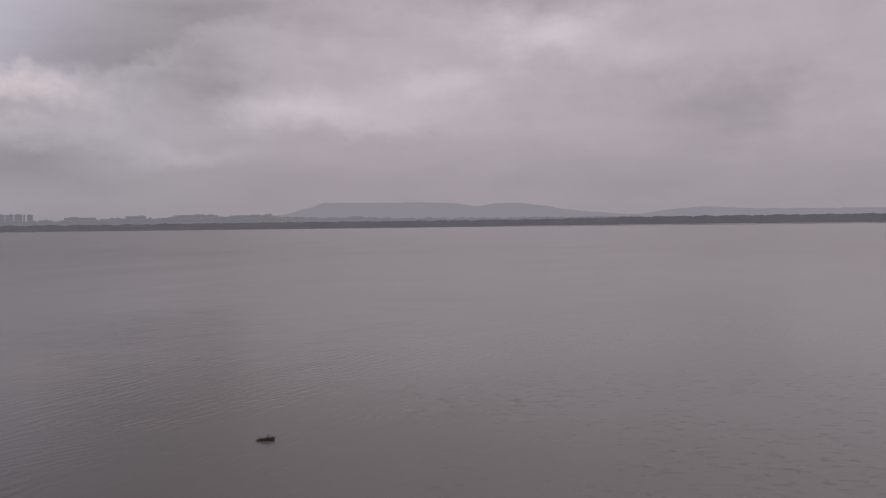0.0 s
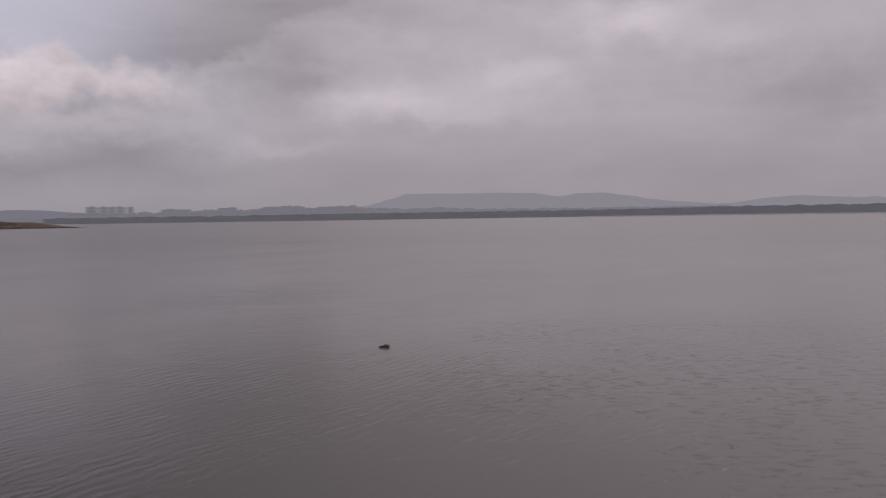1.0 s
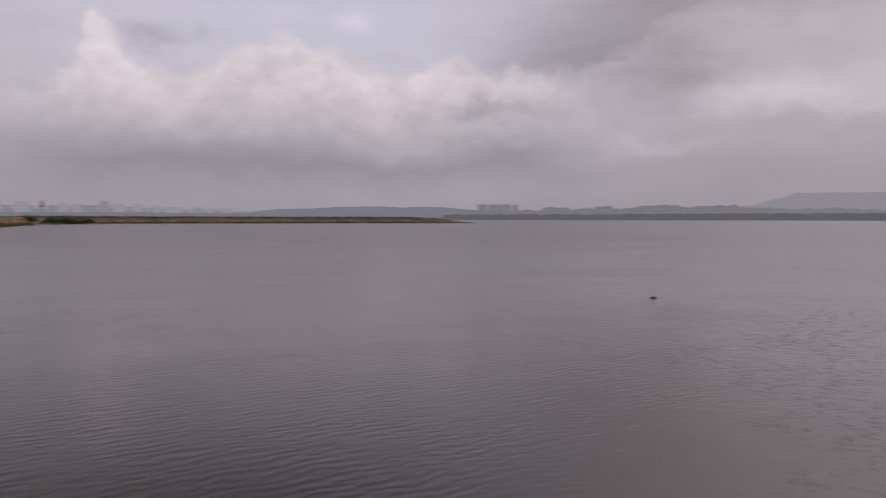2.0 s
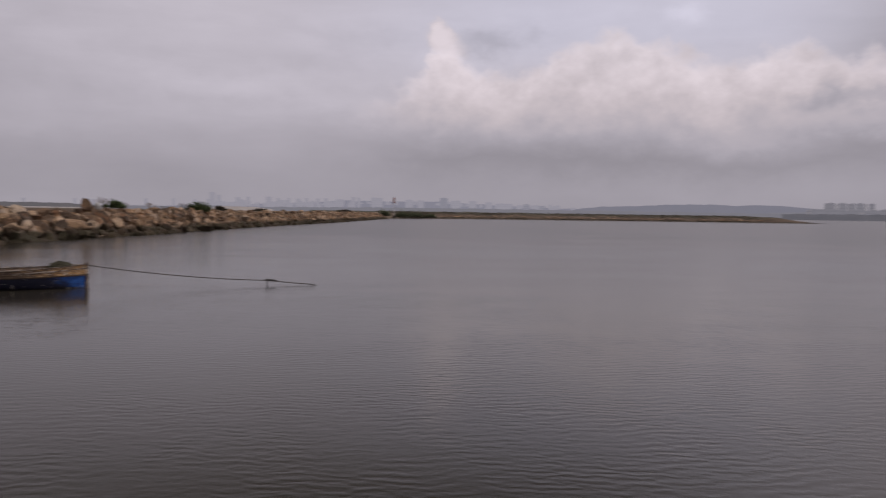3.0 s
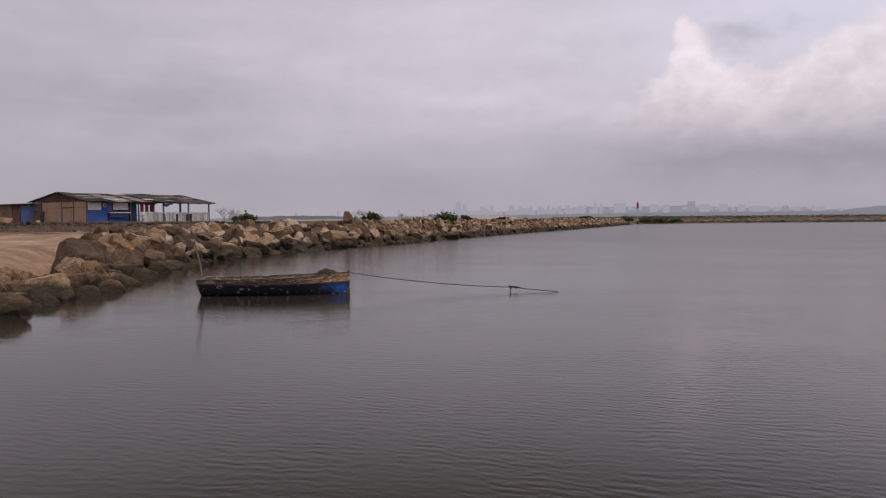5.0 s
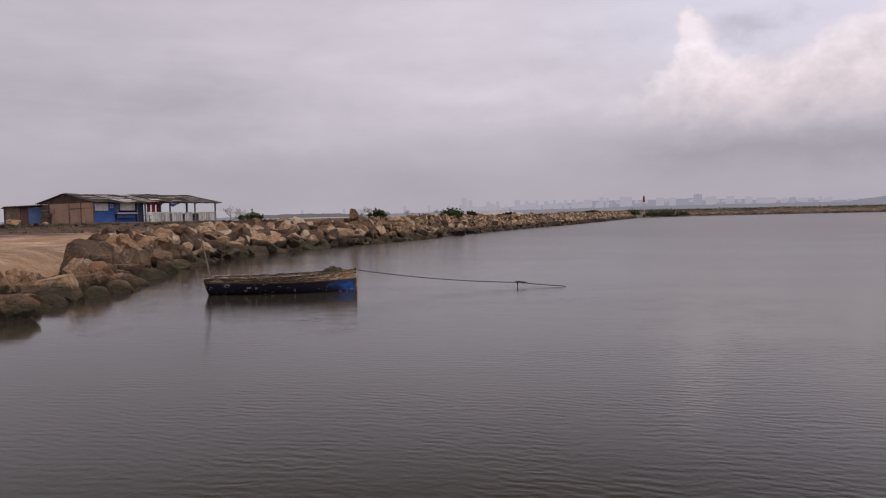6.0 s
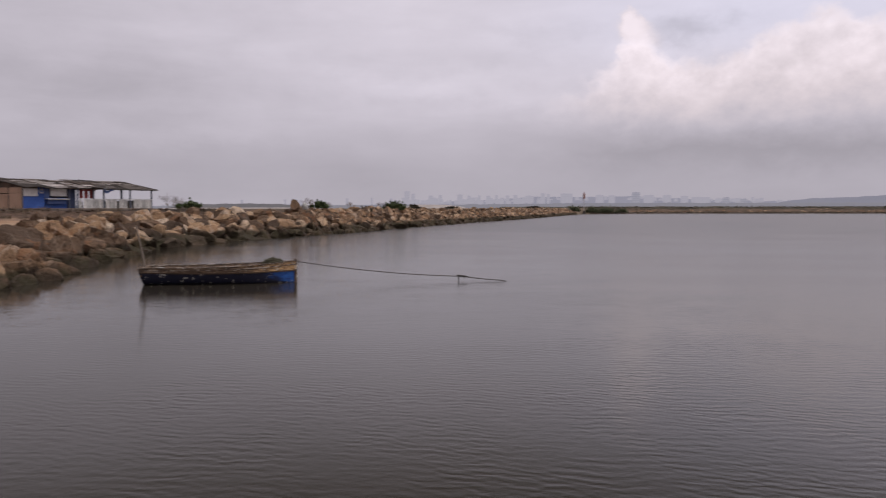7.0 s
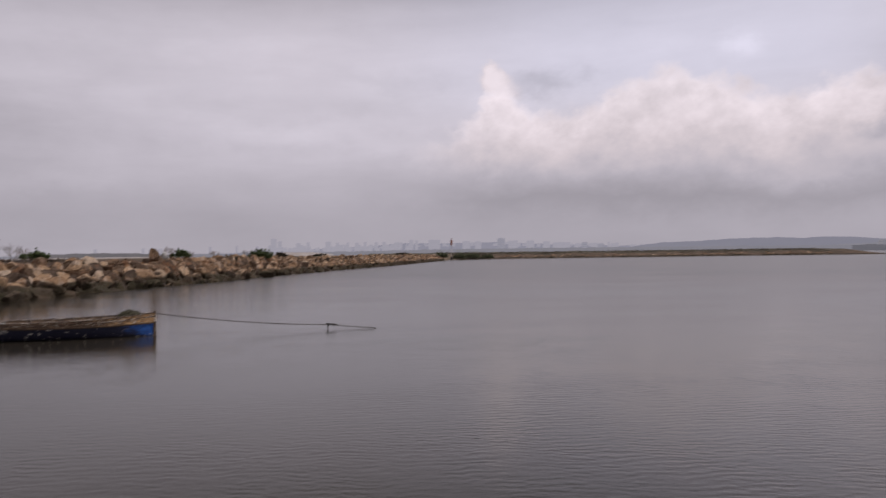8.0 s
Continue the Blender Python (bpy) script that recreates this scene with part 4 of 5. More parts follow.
def build_boat():
    stern, bow = spot(-31.14, 31.0), spot(-20.97, 30.2)
    axis = (bow - stern)
    length = axis.length
    turn = math.atan2(axis.y, axis.x)
    at = Matrix.Translation(stern) @ Matrix.Rotation(turn, 4, "Z")
    ob = thing("rowing_boat", "old wooden rowing boat with flaking navy and blue paint, moored", "boat", at)
    n = 28

    def outer(u, lv, grow=0.0):
        b, k, s = boat_station(u, length)
        lean = (math.sin(lv * math.pi / 2) ** 0.62) if lv > 0 else 0.0
        rake = -0.10 * (1 - u) ** 6 * (lv - 0.3) + 0.10 * smooth01(u, 0.9, 1) * (lv - 0.5)
        return u * length + rake, b * lean + grow, k + (s - k) * lv

    def skin(levels_used, grow, inward=0.0, u0=0.0, u1=1.0):
        bm = bmesh.new()
        for side in (1, -1):
            rows = []
            for i in range(n + 1):
                u = u0 + (u1 - u0) * i / n
                rows.append([bm.verts.new((p[0], side * max(p[1] - inward, 0.004), p[2])) for p in (outer(u, lv, grow) for lv in levels_used)])
            for a, b in zip(rows, rows[1:]):
                for k in range(len(levels_used) - 1):
                    bm.faces.new((a[k], b[k], b[k + 1], a[k + 1]))
        return bm

    # hull below the sheer strake
    bm = skin([0.0, 0.2, 0.36, 0.52, 0.66, 0.78], 0.0)
    b, k, s = boat_station(0, length)
    pts = [outer(0, lv) for lv in (0.0, 0.2, 0.36, 0.52, 0.66, 0.78)]
    ring = [bm.verts.new((p[0], p[1], p[2])) for p in pts] + [bm.verts.new((p[0], -p[1], p[2])) for p in pts[::-1][:-1]]
    bm.faces.new(ring)
    bmesh.ops.remove_doubles(bm, verts=bm.verts, dist=0.006)
    bmesh.ops.recalc_face_normals(bm, faces=bm.faces)
    bmesh.ops.solidify(bm, geom=bm.faces, thickness=0.02)
    part("hull", bm, NAVY, ob, "flaking navy hull, bright blue at the bow", True)
    # sheer strake, gunwale and rubbing strip, each side
    for side in (1, -1):
        for name, lv0, lv1, g0, g1, mat, lab in (("strake", 0.65, 0.985, 0.016, -0.02, STRAKE, "weathered yellow-brown top plank"),
                                            ("rubbing_strip", 0.635, 0.685, 0.045, -0.01, RUB, "dark worn rubbing strip"), ("paint_line", 0.83, 0.865, 0.028, -0.01, PALE, "flaked white paint line"),
                                            ("gunwale", 0.965, 1.02, 0.05, -0.05, PALE, "pale worn gunwale")):
            sb = bmesh.new()
            rows = []
            for i in range(n + 1):
                u = i / n
                drop = 0.11 * (1 - u) if lv0 < 0.8 else 0.03
                x0, y0, z0 = outer(u, lv0 + drop)
                x1, y1, z1 = outer(u, min(lv1 + (drop if lv1 < 0.9 else 0.0), 1.0))
                z1 += (lv1 - min(lv1, 1.0)) * 0.9
                wob = 0.008 * noise.noise(Vector((u * 14, side * 3, lv0 * 9)))
                rows.append([sb.verts.new((x0, side * max(y0 + g0 + wob, 0.01), z0)), sb.verts.new((x1, side * max(y1 + g0 + wob, 0.01), z1 + wob)),
                             sb.verts.new((x1, side * max(y1 + g1, 0.004), z1 + wob)), sb.verts.new((x0, side * max(y0 + g1, 0.004), z0))])
            for a, b in zip(rows, rows[1:]):
                for k in range(4):
                    sb.faces.new((a[k], b[k], b[(k + 1) % 4], a[(k + 1) % 4]))
            sb.faces.new(rows[0])
            sb.faces.new(rows[-1][::-1])
            bmesh.ops.recalc_face_normals(sb, faces=sb.faces)
            part(name, sb, mat, ob, lab)
    # transom plank, floor, thwarts, ribs, stem
    b, k, s = boat_station(0, length)
    part("transom", box((0.01, 0, 0.48), (0.05, 2 * b * 0.93, 0.34), 0.008), STRAKE, ob)
    fl = bmesh.new()
    rows = []
    for i in range(n + 1):
        u = 0.01 + 0.93 * i / n
        x, y, z = outer(u, 0.30)
        rows.append([fl.verts.new((x, max(y - 0.04, 0.01), 0.03)), fl.verts.new((x, -max(y - 0.04, 0.01), 0.03))])
    for a, b2 in zip(rows, rows[1:]):
        fl.faces.new((a[0], b2[0], b2[1], a[1]))
    bmesh.ops.solidify(fl, geom=fl.faces, thickness=0.02)
    part("floor_boards", fl, INSIDE, ob)
    for u in (0.10, 0.36, 0.62):
        x, y, z = outer(u, 0.78)
        part("thwart", box((x, 0, z), (0.26, 2 * y - 0.06, 0.035), 0.006), PALE, ob)
    x, y, z = outer(0.88, 0.93)
    deck = bmesh.new()
    rows = []
    for i in range(9):
        u = 0.82 + 0.165 * i / 8
        x, y, z = outer(u, 0.93)
        rows.append([deck.verts.new((x, max(y - 0.03, 0.01), z)), deck.verts.new((x, -max(y - 0.03, 0.01), z))])
    for a, b2 in zip(rows, rows[1:]):
        deck.faces.new((a[0], b2[0], b2[1], a[1]))
    bmesh.ops.solidify(deck, geom=deck.faces, thickness=0.03)
    part("fore_deck", deck, STRAKE, ob)
    for i in range(9):
        u = 0.07 + 0.085 * i
        for side in (1, -1):
            pts = [(outer(u, lv)[0], side * (outer(u, lv)[1] - 0.035), outer(u, lv)[2]) for lv in (0.3, 0.5, 0.75, 0.97)]
            part("rib", tube(pts, 0.022, 4), INSIDE, ob)
    x, y, z = outer(1.0, 1.0)
    part("stem_post", box((length + 0.035, 0, 0.36), (0.10, 0.11, 1.08), 0.02), PALE, ob, "pale worn stem post")
    tops = at @ Vector((length + 0.05, 0, 0.80))
    # net heap on the fore deck
    nb = bmesh.new()
    random.seed(5)
    for i in range(420):
        a, r = random.uniform(0, 6.283), random.random() ** 0.6
        px, py = 0.40 * r * math.cos(a), 0.30 * r * math.sin(a)
        top = 0.24 * (1 - r * r) * (0.8 + 0.4 * noise.noise(Vector((px * 4, py * 4, 2))))
        c = Vector((px, py, 0.02 + top * random.uniform(0.55, 1.0)))
        d = Vector((random.gauss(0, 1), random.gauss(0, 1), random.gauss(0, 0.5))).normalized() * random.uniform(0.05, 0.12)
        add_tube(nb, [c - d, c + Vector((0, 0, 0.02)), c + d], 0.013, 4)
    heap = bmesh.ops.create_icosphere(nb, subdivisions=3, radius=1.0)["verts"]
    for v in heap:
        k = 1 + 0.25 * noise.noise(v.co * 2.5)
        v.co = Vector((v.co.x * 0.38 * k, v.co.y * 0.28 * k, max(v.co.z * 0.20 * k, 0.0)))
    u = 0.855
    solo("net_heap", nb, NET, "heap of green-brown fishing net on the boat's bow", "fishing net",
         at @ Matrix.Translation((u * length, 0, outer(u, 0.93)[2] + 0.01)))
    # slanting pole at the stern
    foot = at @ Vector((0.10, 0.0, 0.06))
    tip = spot(-31.65, 31.0)
    tip = Vector((tip.x, tip.y, H - 31.0 * math.tan(radians(1.15))))
    mid = (foot + tip) / 2 + Vector((0.03, 0, 0))
    solo("wooden_pole", tube([foot, mid, tip], [0.036, 0.031, 0.024], 6), WOOD, "thin bleached wooden pole leaning at the boat's stern", "pole")
    # small white rags and a bailer at the stern
    bb = bmesh.new()
    add_box(bb, (0, 0, 0.07), (0.24, 0.18, 0.13), None, 0.03)
    solo("plastic_canister", bb, WHITE, "small dirty white plastic canister in the boat", "canister", at @ pose(0.55, 0.1, outer(0.10, 0.78)[2] + 0.018, 0, 0, 20))
    return tops


BOW_TOP = build_boat()


def build_rope():
    a = BOW_TOP
    b = spot(-8.93, 30.3, 0.16)
    c = spot(-5.75, 30.0, 0.03)
    pts = []
    for i in range(25):
        u = i / 24
        p = a.lerp(b, u)
        p.z -= 0.42 * u * (1 - u)
        pts.append(p)
    for i in range(1, 9):
        u = i / 8
        p = b.lerp(c, u)
        p.z -= 0.05 * u * (1 - u)
        pts.append(p)
    pts.append(c + (c - b).normalized() * 0.5 + Vector((0, 0, -0.16)))
    solo("mooring_rope", tube(pts, 0.017, 6), ROPE, "thin dark mooring rope running from the bow into the water", "rope")
    ob = thing("rope_float", "small dark float with weed hanging on the mooring rope", "float", Matrix.Translation(b))
    part("float_body", tube([(-0.16, 0, 0.02), (-0.10, 0, 0.03), (0.18, 0, 0.01), (0.32, 0, -0.01)], [0.02, 0.036, 0.030, 0.012], 8), FLOAT, ob)
    part("weed", tube([(-0.06, 0, 0.0), (-0.07, 0, -0.07), (-0.06, 0, -0.15)], [0.035, 0.028, 0.018], 5), FLOAT, ob)
    part("weed", tube([(0.14, 0, 0.0), (0.13, 0, -0.04), (0.14, 0, -0.09)], [0.022, 0.016, 0.010], 5), FLOAT, ob)


build_rope()


def build_driftwood():
    ob = thing("driftwood", "short piece of dark driftwood with a pale top, afloat", "driftwood", Matrix.Translation((19.84, 22.43, 0)) @ pose(0, 0, 0, 0, 0, -52) @ Matrix.Scale(0.82, 4))
    part("log", tube([(-0.155, 0, 0.012), (-0.11, 0, 0.015), (-0.02, 0.01, 0.008), (0.07, 0, 0.022), (0.115, 0, 0.03), (0.135, 0, 0.03)], [0.015, 0.03, 0.022, 0.042, 0.04, 0.012], 8), DRIFT, ob, "dark wet wood")
    part("pale_bark", tube([(-0.09, -0.005, 0.042), (-0.03, 0, 0.05), (0.03, 0, 0.062), (0.06, 0, 0.06)], [0.008, 0.02, 0.018, 0.006], 6), DRIFT_PALE, ob, "pale dry bark")
    part("stub", tube([(0.05, 0, 0.055), (0.02, 0, 0.085), (0.0, 0, 0.095)], [0.014, 0.012, 0.005], 5), DRIFT, ob)


build_driftwood()

# ---------------------------------------------------------------- shack on the bank
HUT_AZ, HUT_D, HUT_Z = -38.4, 84.0, 2.74
_w, _r = way(HUT_AZ), way(HUT_AZ + 90)
PHI = radians(32)
U = _r * math.cos(PHI) + _w * math.sin(PHI)      # along the front
V = _w * math.cos(PHI) - _r * math.sin(PHI)      # along the gable end
HUT_M = Matrix((( U.x, V.x, 0, 0), (U.y, V.y, 0, 0), (0, 0, 1, 0), (0, 0, 0, 1)))
HUT_M.translation = spot(HUT_AZ, HUT_D, HUT_Z)
LONG, DEEP, EAVE, RIDGE = 15.0, 10.2, 2.16, 3.02


def panel(ob, name, u0, u1, z0, z1, mat, v=0.0, thick=0.06, label=""):
    return part(name, box(((u0 + u1) / 2, v, (z0 + z1) / 2), (u1 - u0, thick, z1 - z0), 0.008), mat, ob, label)


def side_panel(ob, name, v0, v1, z0, z1, mat, u=0.0, thick=0.06, label=""):
    return part(name, box((u, (v0 + v1) / 2, (z0 + z1) / 2), (thick, v1 - v0, z1 - z0), 0.008), mat, ob, label)


def build_shack():
    ob = thing("beach_shack", "long patched beach shack with blue wall, brown boards and open veranda", "shack", HUT_M)
    part("floor", box((LONG / 2, DEEP / 2, 0.03), (LONG + 0.3, DEEP + 0.3, 0.14), 0.02), PLY_DARK, ob)
    # gable end: patched boards
    for v0, v1, z0, z1, mat in ((0.0, 2.2, 0.1, 1.55, PLY), (2.2, 4.3, 0.1, 1.5, PLY), (4.3, 8.0, 0.1, 1.6, PLY), (8.0, DEEP, 0.1, 1.6, PLY_DARK),
                               (0.0, 4.6, 1.58, 2.12, PLY), (4.6, 8.2, 1.58, 2.12, PLY), (8.2, DEEP, 1.62, 2.12, PLY_DARK)):
        side_panel(ob, "wall_board", v0 + 0.02, v1 - 0.02, z0, z1, mat, 0.0 + random.uniform(-0.02, 0.02))
    tri = bmesh.new()
    a = [tri.verts.new(p) for p in ((0.0, 0.05, EAVE - 0.02), (0.0, DEEP - 0.05, EAVE - 0.02), (0.0, DEEP / 2, RIDGE - 0.06))]
    tri.faces.new(a)
    bmesh.ops.solidify(tri, geom=tri.faces, thickness=0.05)
    part("gable_board", tri, GABLE_PALE, ob, "grey-brown gable boarding")
    for v in (0.02, 2.2, 4.3, 8.0, DEEP - 0.05):
        part("post", box((-0.05, v, EAVE / 2), (0.10, 0.10, EAVE), 0.01), WOOD, ob)
    # front: blue wall with hatch
    panel(ob, "wall_board", 0.00, 2.17, 0.1, 1.25, BLUE, 0.0, label="blue painted boarding")
    panel(ob, "wall_board", 1.49, 2.17, 1.25, 2.12, BLUE, 0.0, label="blue painted boarding")
    panel(ob, "hatch_board", 0.05, 1.47, 1.28, 2.02, WHITE, -0.03, label="pale grey hatch board")
    panel(ob, "notice", 1.66, 2.04, 1.55, 1.95, WHITE, -0.05, 0.03, "small pale notice")
    panel(ob, "notice_bar", 1.75, 1.96, 1.66, 1.84, BLUE, -0.07, 0.02)
    panel(ob, "wall_board", 2.47, 4.77, 0.1, 1.15, BLUE, 0.35, label="blue painted boarding")
    panel(ob, "counter_front", 2.47, 4.52, 0.55, 1.0, DULLBLUE, 0.02)
    panel(ob, "counter_top", 2.30, 4.60, 0.98, 1.06, WHITE, -0.08, 0.5, "pale worn counter top")
    panel(ob, "hatch_board", 2.98, 4.73, 1.30, 2.10, WHITE, 0.30, label="pale grey hatch board")
    panel(ob, "wall_board", 2.17, 2.90, 1.15, 2.12, DULLBLUE, 0.33)
    panel(ob, "door", 4.80, 5.70, 0.1, 2.05, NIGHTBLUE, 0.30, label="dark blue doorway board")
    # veranda: posts, rails of white boards
    for u in (4.8, 5.75, 7.6, 8.8, 11.0, 12.05, LONG - 0.15):
        part("post", box((u, 0.05, EAVE / 2), (0.13, 0.13, EAVE), 0.012), POST_BLUE, ob, "faded blue-grey post")
    for u in (7.0, 10.4, LONG - 0.15):
        part("post", box((u, DEEP - 0.1, EAVE / 2), (0.13, 0.13, EAVE), 0.012), WOOD, ob)
    part("post", box((LONG - 0.15, DEEP / 2, EAVE / 2 + 0.2), (0.13, 0.13, EAVE + 0.4), 0.012), WOOD, ob)
    u = 5.85
    while u < LONG - 0.30:
        w = random.choice((0.22, 0.26, 0.30))
        if not (7.15 < u < 7.3 or 10.1 < u < 10.6 or 11.9 < u < 12.15 or random.random() < 0.04):
            h = 1.01 + 0.02 * noise.noise(Vector((u * 3, 0, 0)))
            panel(ob, "rail_board", u, u + w - 0.035, 0.12, h, WHITE, -0.04 + random.uniform(-0.015, 0.015), 0.03)
        u += w
    panel(ob, "rail_beam", 5.88, LONG - 0.1, 0.30, 0.38, WOOD, 0.02, 0.05)
    panel(ob, "hand_rail", 5.88, LONG - 0.1, 1.02, 1.09, WHITE, -0.03, 0.10)
    v = 0.3
    while v < DEEP - 0.5:
        side_panel(ob, "rail_board", v, v + 0.42, 0.12, 0.98, WHITE, LONG - 0.08, 0.03)
        v += 0.44
    panel(ob, "back_board", 0.00, 6.13, 0.1, 2.1, PLY_DARK, DEEP - 0.05)
    side_panel(ob, "partition", 0.34, DEEP - 0.3, 0.1, 2.1, PLY_DARK, 5.7)
    # red cloths under the eave
    for i in range(3):
        panel(ob, "cloth_strip", 6.0 + 0.58 * i, 6.0 + 0.58 * i + 0.42, 1.12, 1.92, RED, 0.12, 0.03, "hanging red cloth")
    panel(ob, "cloth_strip", 6.01, 7.84, 1.86, 2.05, RED, 0.10, 0.03, "hanging red cloth")
    panel(ob, "wall_plate", -0.09, LONG + 0.1, EAVE - 0.12, EAVE, WOOD, 0.05, 0.12)
    panel(ob, "ridge_beam", -0.26, LONG + 0.2, RIDGE - 0.16, RIDGE - 0.04, WOOD, DEEP / 2, 0.12)
    # roof of loose sheets on both slopes
    rise, run = RIDGE - EAVE, DEEP / 2
    for back in (False, True):
        u, i = -0.25, 0
        while u < LONG + 0.3:
            w = min(random.uniform(1.2, 1.75), LONG + 0.25 - u)
            if w < 0.4:
                break
            sheet = bmesh.new()
            nu, nv = 14, 3
            lift = random.uniform(-0.02, 0.10)
            over = random.uniform(0.25, 0.75) if not back else random.uniform(0.1, 0.25)
            skew = random.uniform(-0.09, 0.09)
            grid = []
            for a in range(nu + 1):
                uu = u + (w + 0.12) * a / nu
                row = []
                for c in range(nv + 1):
                    t = c / nv
                    vv = -over + (run + over + 0.05) * t
                    if c == 0:
                        vv += 0.10 * noise.noise(Vector((uu * 2.3, 1, back * 5.0)))
                    zz = EAVE + 0.03 + rise * (vv / run) + 0.025 * math.cos(a * math.pi) + lift + skew * (a / nu - 0.5) + 0.12 * noise.noise(Vector((uu * 0.5, vv * 0.3, back * 5.0)))
                    row.append(sheet.verts.new((uu, DEEP - vv if back else vv, zz)))
                grid.append(row)
            for p, q in zip(grid, grid[1:]):
                for c in range(nv):
                    sheet.faces.new((p[c], q[c], q[c + 1], p[c + 1]))
            bmesh.ops.solidify(sheet, geom=sheet.faces, thickness=0.012)
            pale = (not back) and (i in (2, 4))
            part("roof_sheet", sheet, SHEET_PALE if pale else SHEET, ob, "pale weathered roof sheet" if pale else "")
            u += w
            i += 1
    for u, v in ((1.5, 2.2), (5.0, 3.4), (8.4, 2.0), (11.6, 3.0)):
        zz = EAVE + rise * v / run + 0.14
        part("roof_batten", box((u, v, zz), (2.6, 0.10, 0.08), 0.01), WOOD, ob)
    # loose laths, patches and stones that hold the sheets down
    for _ in range(26):
        u, v = random.uniform(0.2, LONG - 0.6), random.uniform(-0.2, run - 0.4)
        zz = EAVE + rise * v / run + 0.17
        part("roof_lath", box((0, 0, 0), (random.uniform(0.8, 2.4), 0.07, 0.05), 0.008, pose(u, v, zz, 9, 0, random.uniform(-25, 25))), random.choice((WOOD, SHEET_PALE, PLY_DARK)), ob)
    for u in (3.3, 4.1, 7.2):
        part("roof_patch", box((0, 0, 0), (1.1, 0.9, 0.025), 0.004, pose(u, random.uniform(0.2, 1.6), EAVE + 0.28, 10, 0, random.uniform(-12, 12))), SHEET_PALE, ob, "pale patch on the roof")
    u = 0.3
    while u < LONG:
        part("rafter", box((0, 0, 0), (0.07, run + 0.5, 0.09), 0.006, pose(u, run / 2 - 0.2, EAVE + rise / 2 - 0.10, math.degrees(math.atan2(rise, run)), 0, 0)), WOOD, ob)
        u += 1.45
    # patched boards and battens on the gable end and front
    for v, z, w, h, mat in ((3.2, 1.2, 0.8, 0.45, PLY), (5.2, 1.75, 1.6, 0.5, PLY), (9.3, 1.0, 0.6, 1.4, PLY_DARK), (7.4, 1.4, 0.9, 0.5, PLY)):
        part("patch_board", box((-0.06, v, z), (0.03, w, h), 0.006), mat, ob)
    for v in (1.5, 3.4, 5.0, 6.7, 8.6):
        h = EAVE - 0.05 + (RIDGE - EAVE) * (1 - abs(v - DEEP / 2) / (DEEP / 2)) * 0.9
        part("batten", box((-0.07, v, (EAVE + h) / 2), (0.05, 0.06, max(h - EAVE, 0.1)), 0.005), WOOD, ob)
    # table tops and stools in the veranda's shade
    for u, v in ((7.6, 3.2), (10.2, 4.6), (12.6, 3.0)):
        part("table_board", box((u, v, 0.78), (1.5, 0.8, 0.06), 0.01), PLY_DARK, ob)
        for du, dv in ((-0.65, -0.3), (0.65, -0.3), (-0.65, 0.3), (0.65, 0.3)):
            part("table_leg", box((u + du, v + dv, 0.42), (0.06, 0.06, 0.68)), WOOD, ob)
    # blue rag at the eave
    tb = bmesh.new()
    for i in range(7):
        add_box(tb, (8.7 + 0.16 * i, -0.25, EAVE - 0.26 - 0.10 * math.sin(i * 0.9)), (0.15, 0.05, 0.34 - 0.03 * i), None, 0.01)
    part("tarp_rag", tb, DULLBLUE, ob, "blue rag hanging from the eave")


random.seed(21)
build_shack()


def build_shed():
    p = spot(-42.55, 92.0, HUT_Z)
    at = Matrix.Translation(p) @ Matrix.Rotation(-radians(-42.55) + radians(6), 4, "Z")
    ob = thing("small_shed", "small flat-roofed shed of brown boards, rusty panel and blue door", "shed", at)
    part("wall_board", box((-1.0, 0, 0.95), (1.2, 0.07, 1.9), 0.01), GABLE, ob)
    # the shed's open front is a dark board, its shade put into the colour
    part("hatch", box((-0.95, -0.05, 0.75), (0.75, 0.05, 1.0), 0.01), PLY_DARK, ob, "dark board standing in for the shade of an opening")
    part("wall_board", box((-0.02, 0.02, 0.95), (0.7, 0.07, 1.85), 0.01), RUST, ob, "rusty maroon panel")
    part("door", box((1.0, -0.02, 0.95), (1.25, 0.07, 1.8), 0.01), DULLBLUE, ob, "faded blue door panel")
    part("side_wall", box((-1.6, 1.3, 0.95), (0.07, 2.6, 1.9), 0.01), PLY_DARK, ob)
    part("side_wall", box((1.65, 1.3, 0.95), (0.07, 2.6, 1.9), 0.01), PLY_DARK, ob)
    part("back_wall", box((0.02, 2.6, 0.95), (3.2, 0.07, 1.9), 0.01), PLY_DARK, ob)
    part("roof", box((0.0, 1.2, 2.00), (3.55, 3.3, 0.09), 0.02, pose(0, 0, 0, -2, -2.5, 0)), SHEET, ob)
    part("post", box((1.95, -0.3, 0.9), (0.09, 0.09, 1.9), 0.01), WOOD, ob)
    # dark barrel-like stack between the shed and the shack
    q = spot(-41.3, 90.5, HUT_Z)
    bm = bmesh.new()
    for i, (x, z, w, h) in enumerate(((0, 0.35, 0.8, 0.7), (0.1, 0.95, 0.7, 0.5), (-0.1, 1.35, 0.55, 0.3))):
        add_box(bm, (x, 0, z), (w, 0.7, h), None, 0.05)
    solo("crate_stack", bm, PLY_DARK, "stack of dark wooden crates beside the shack", "crates", Matrix.Translation(q))


build_shed()


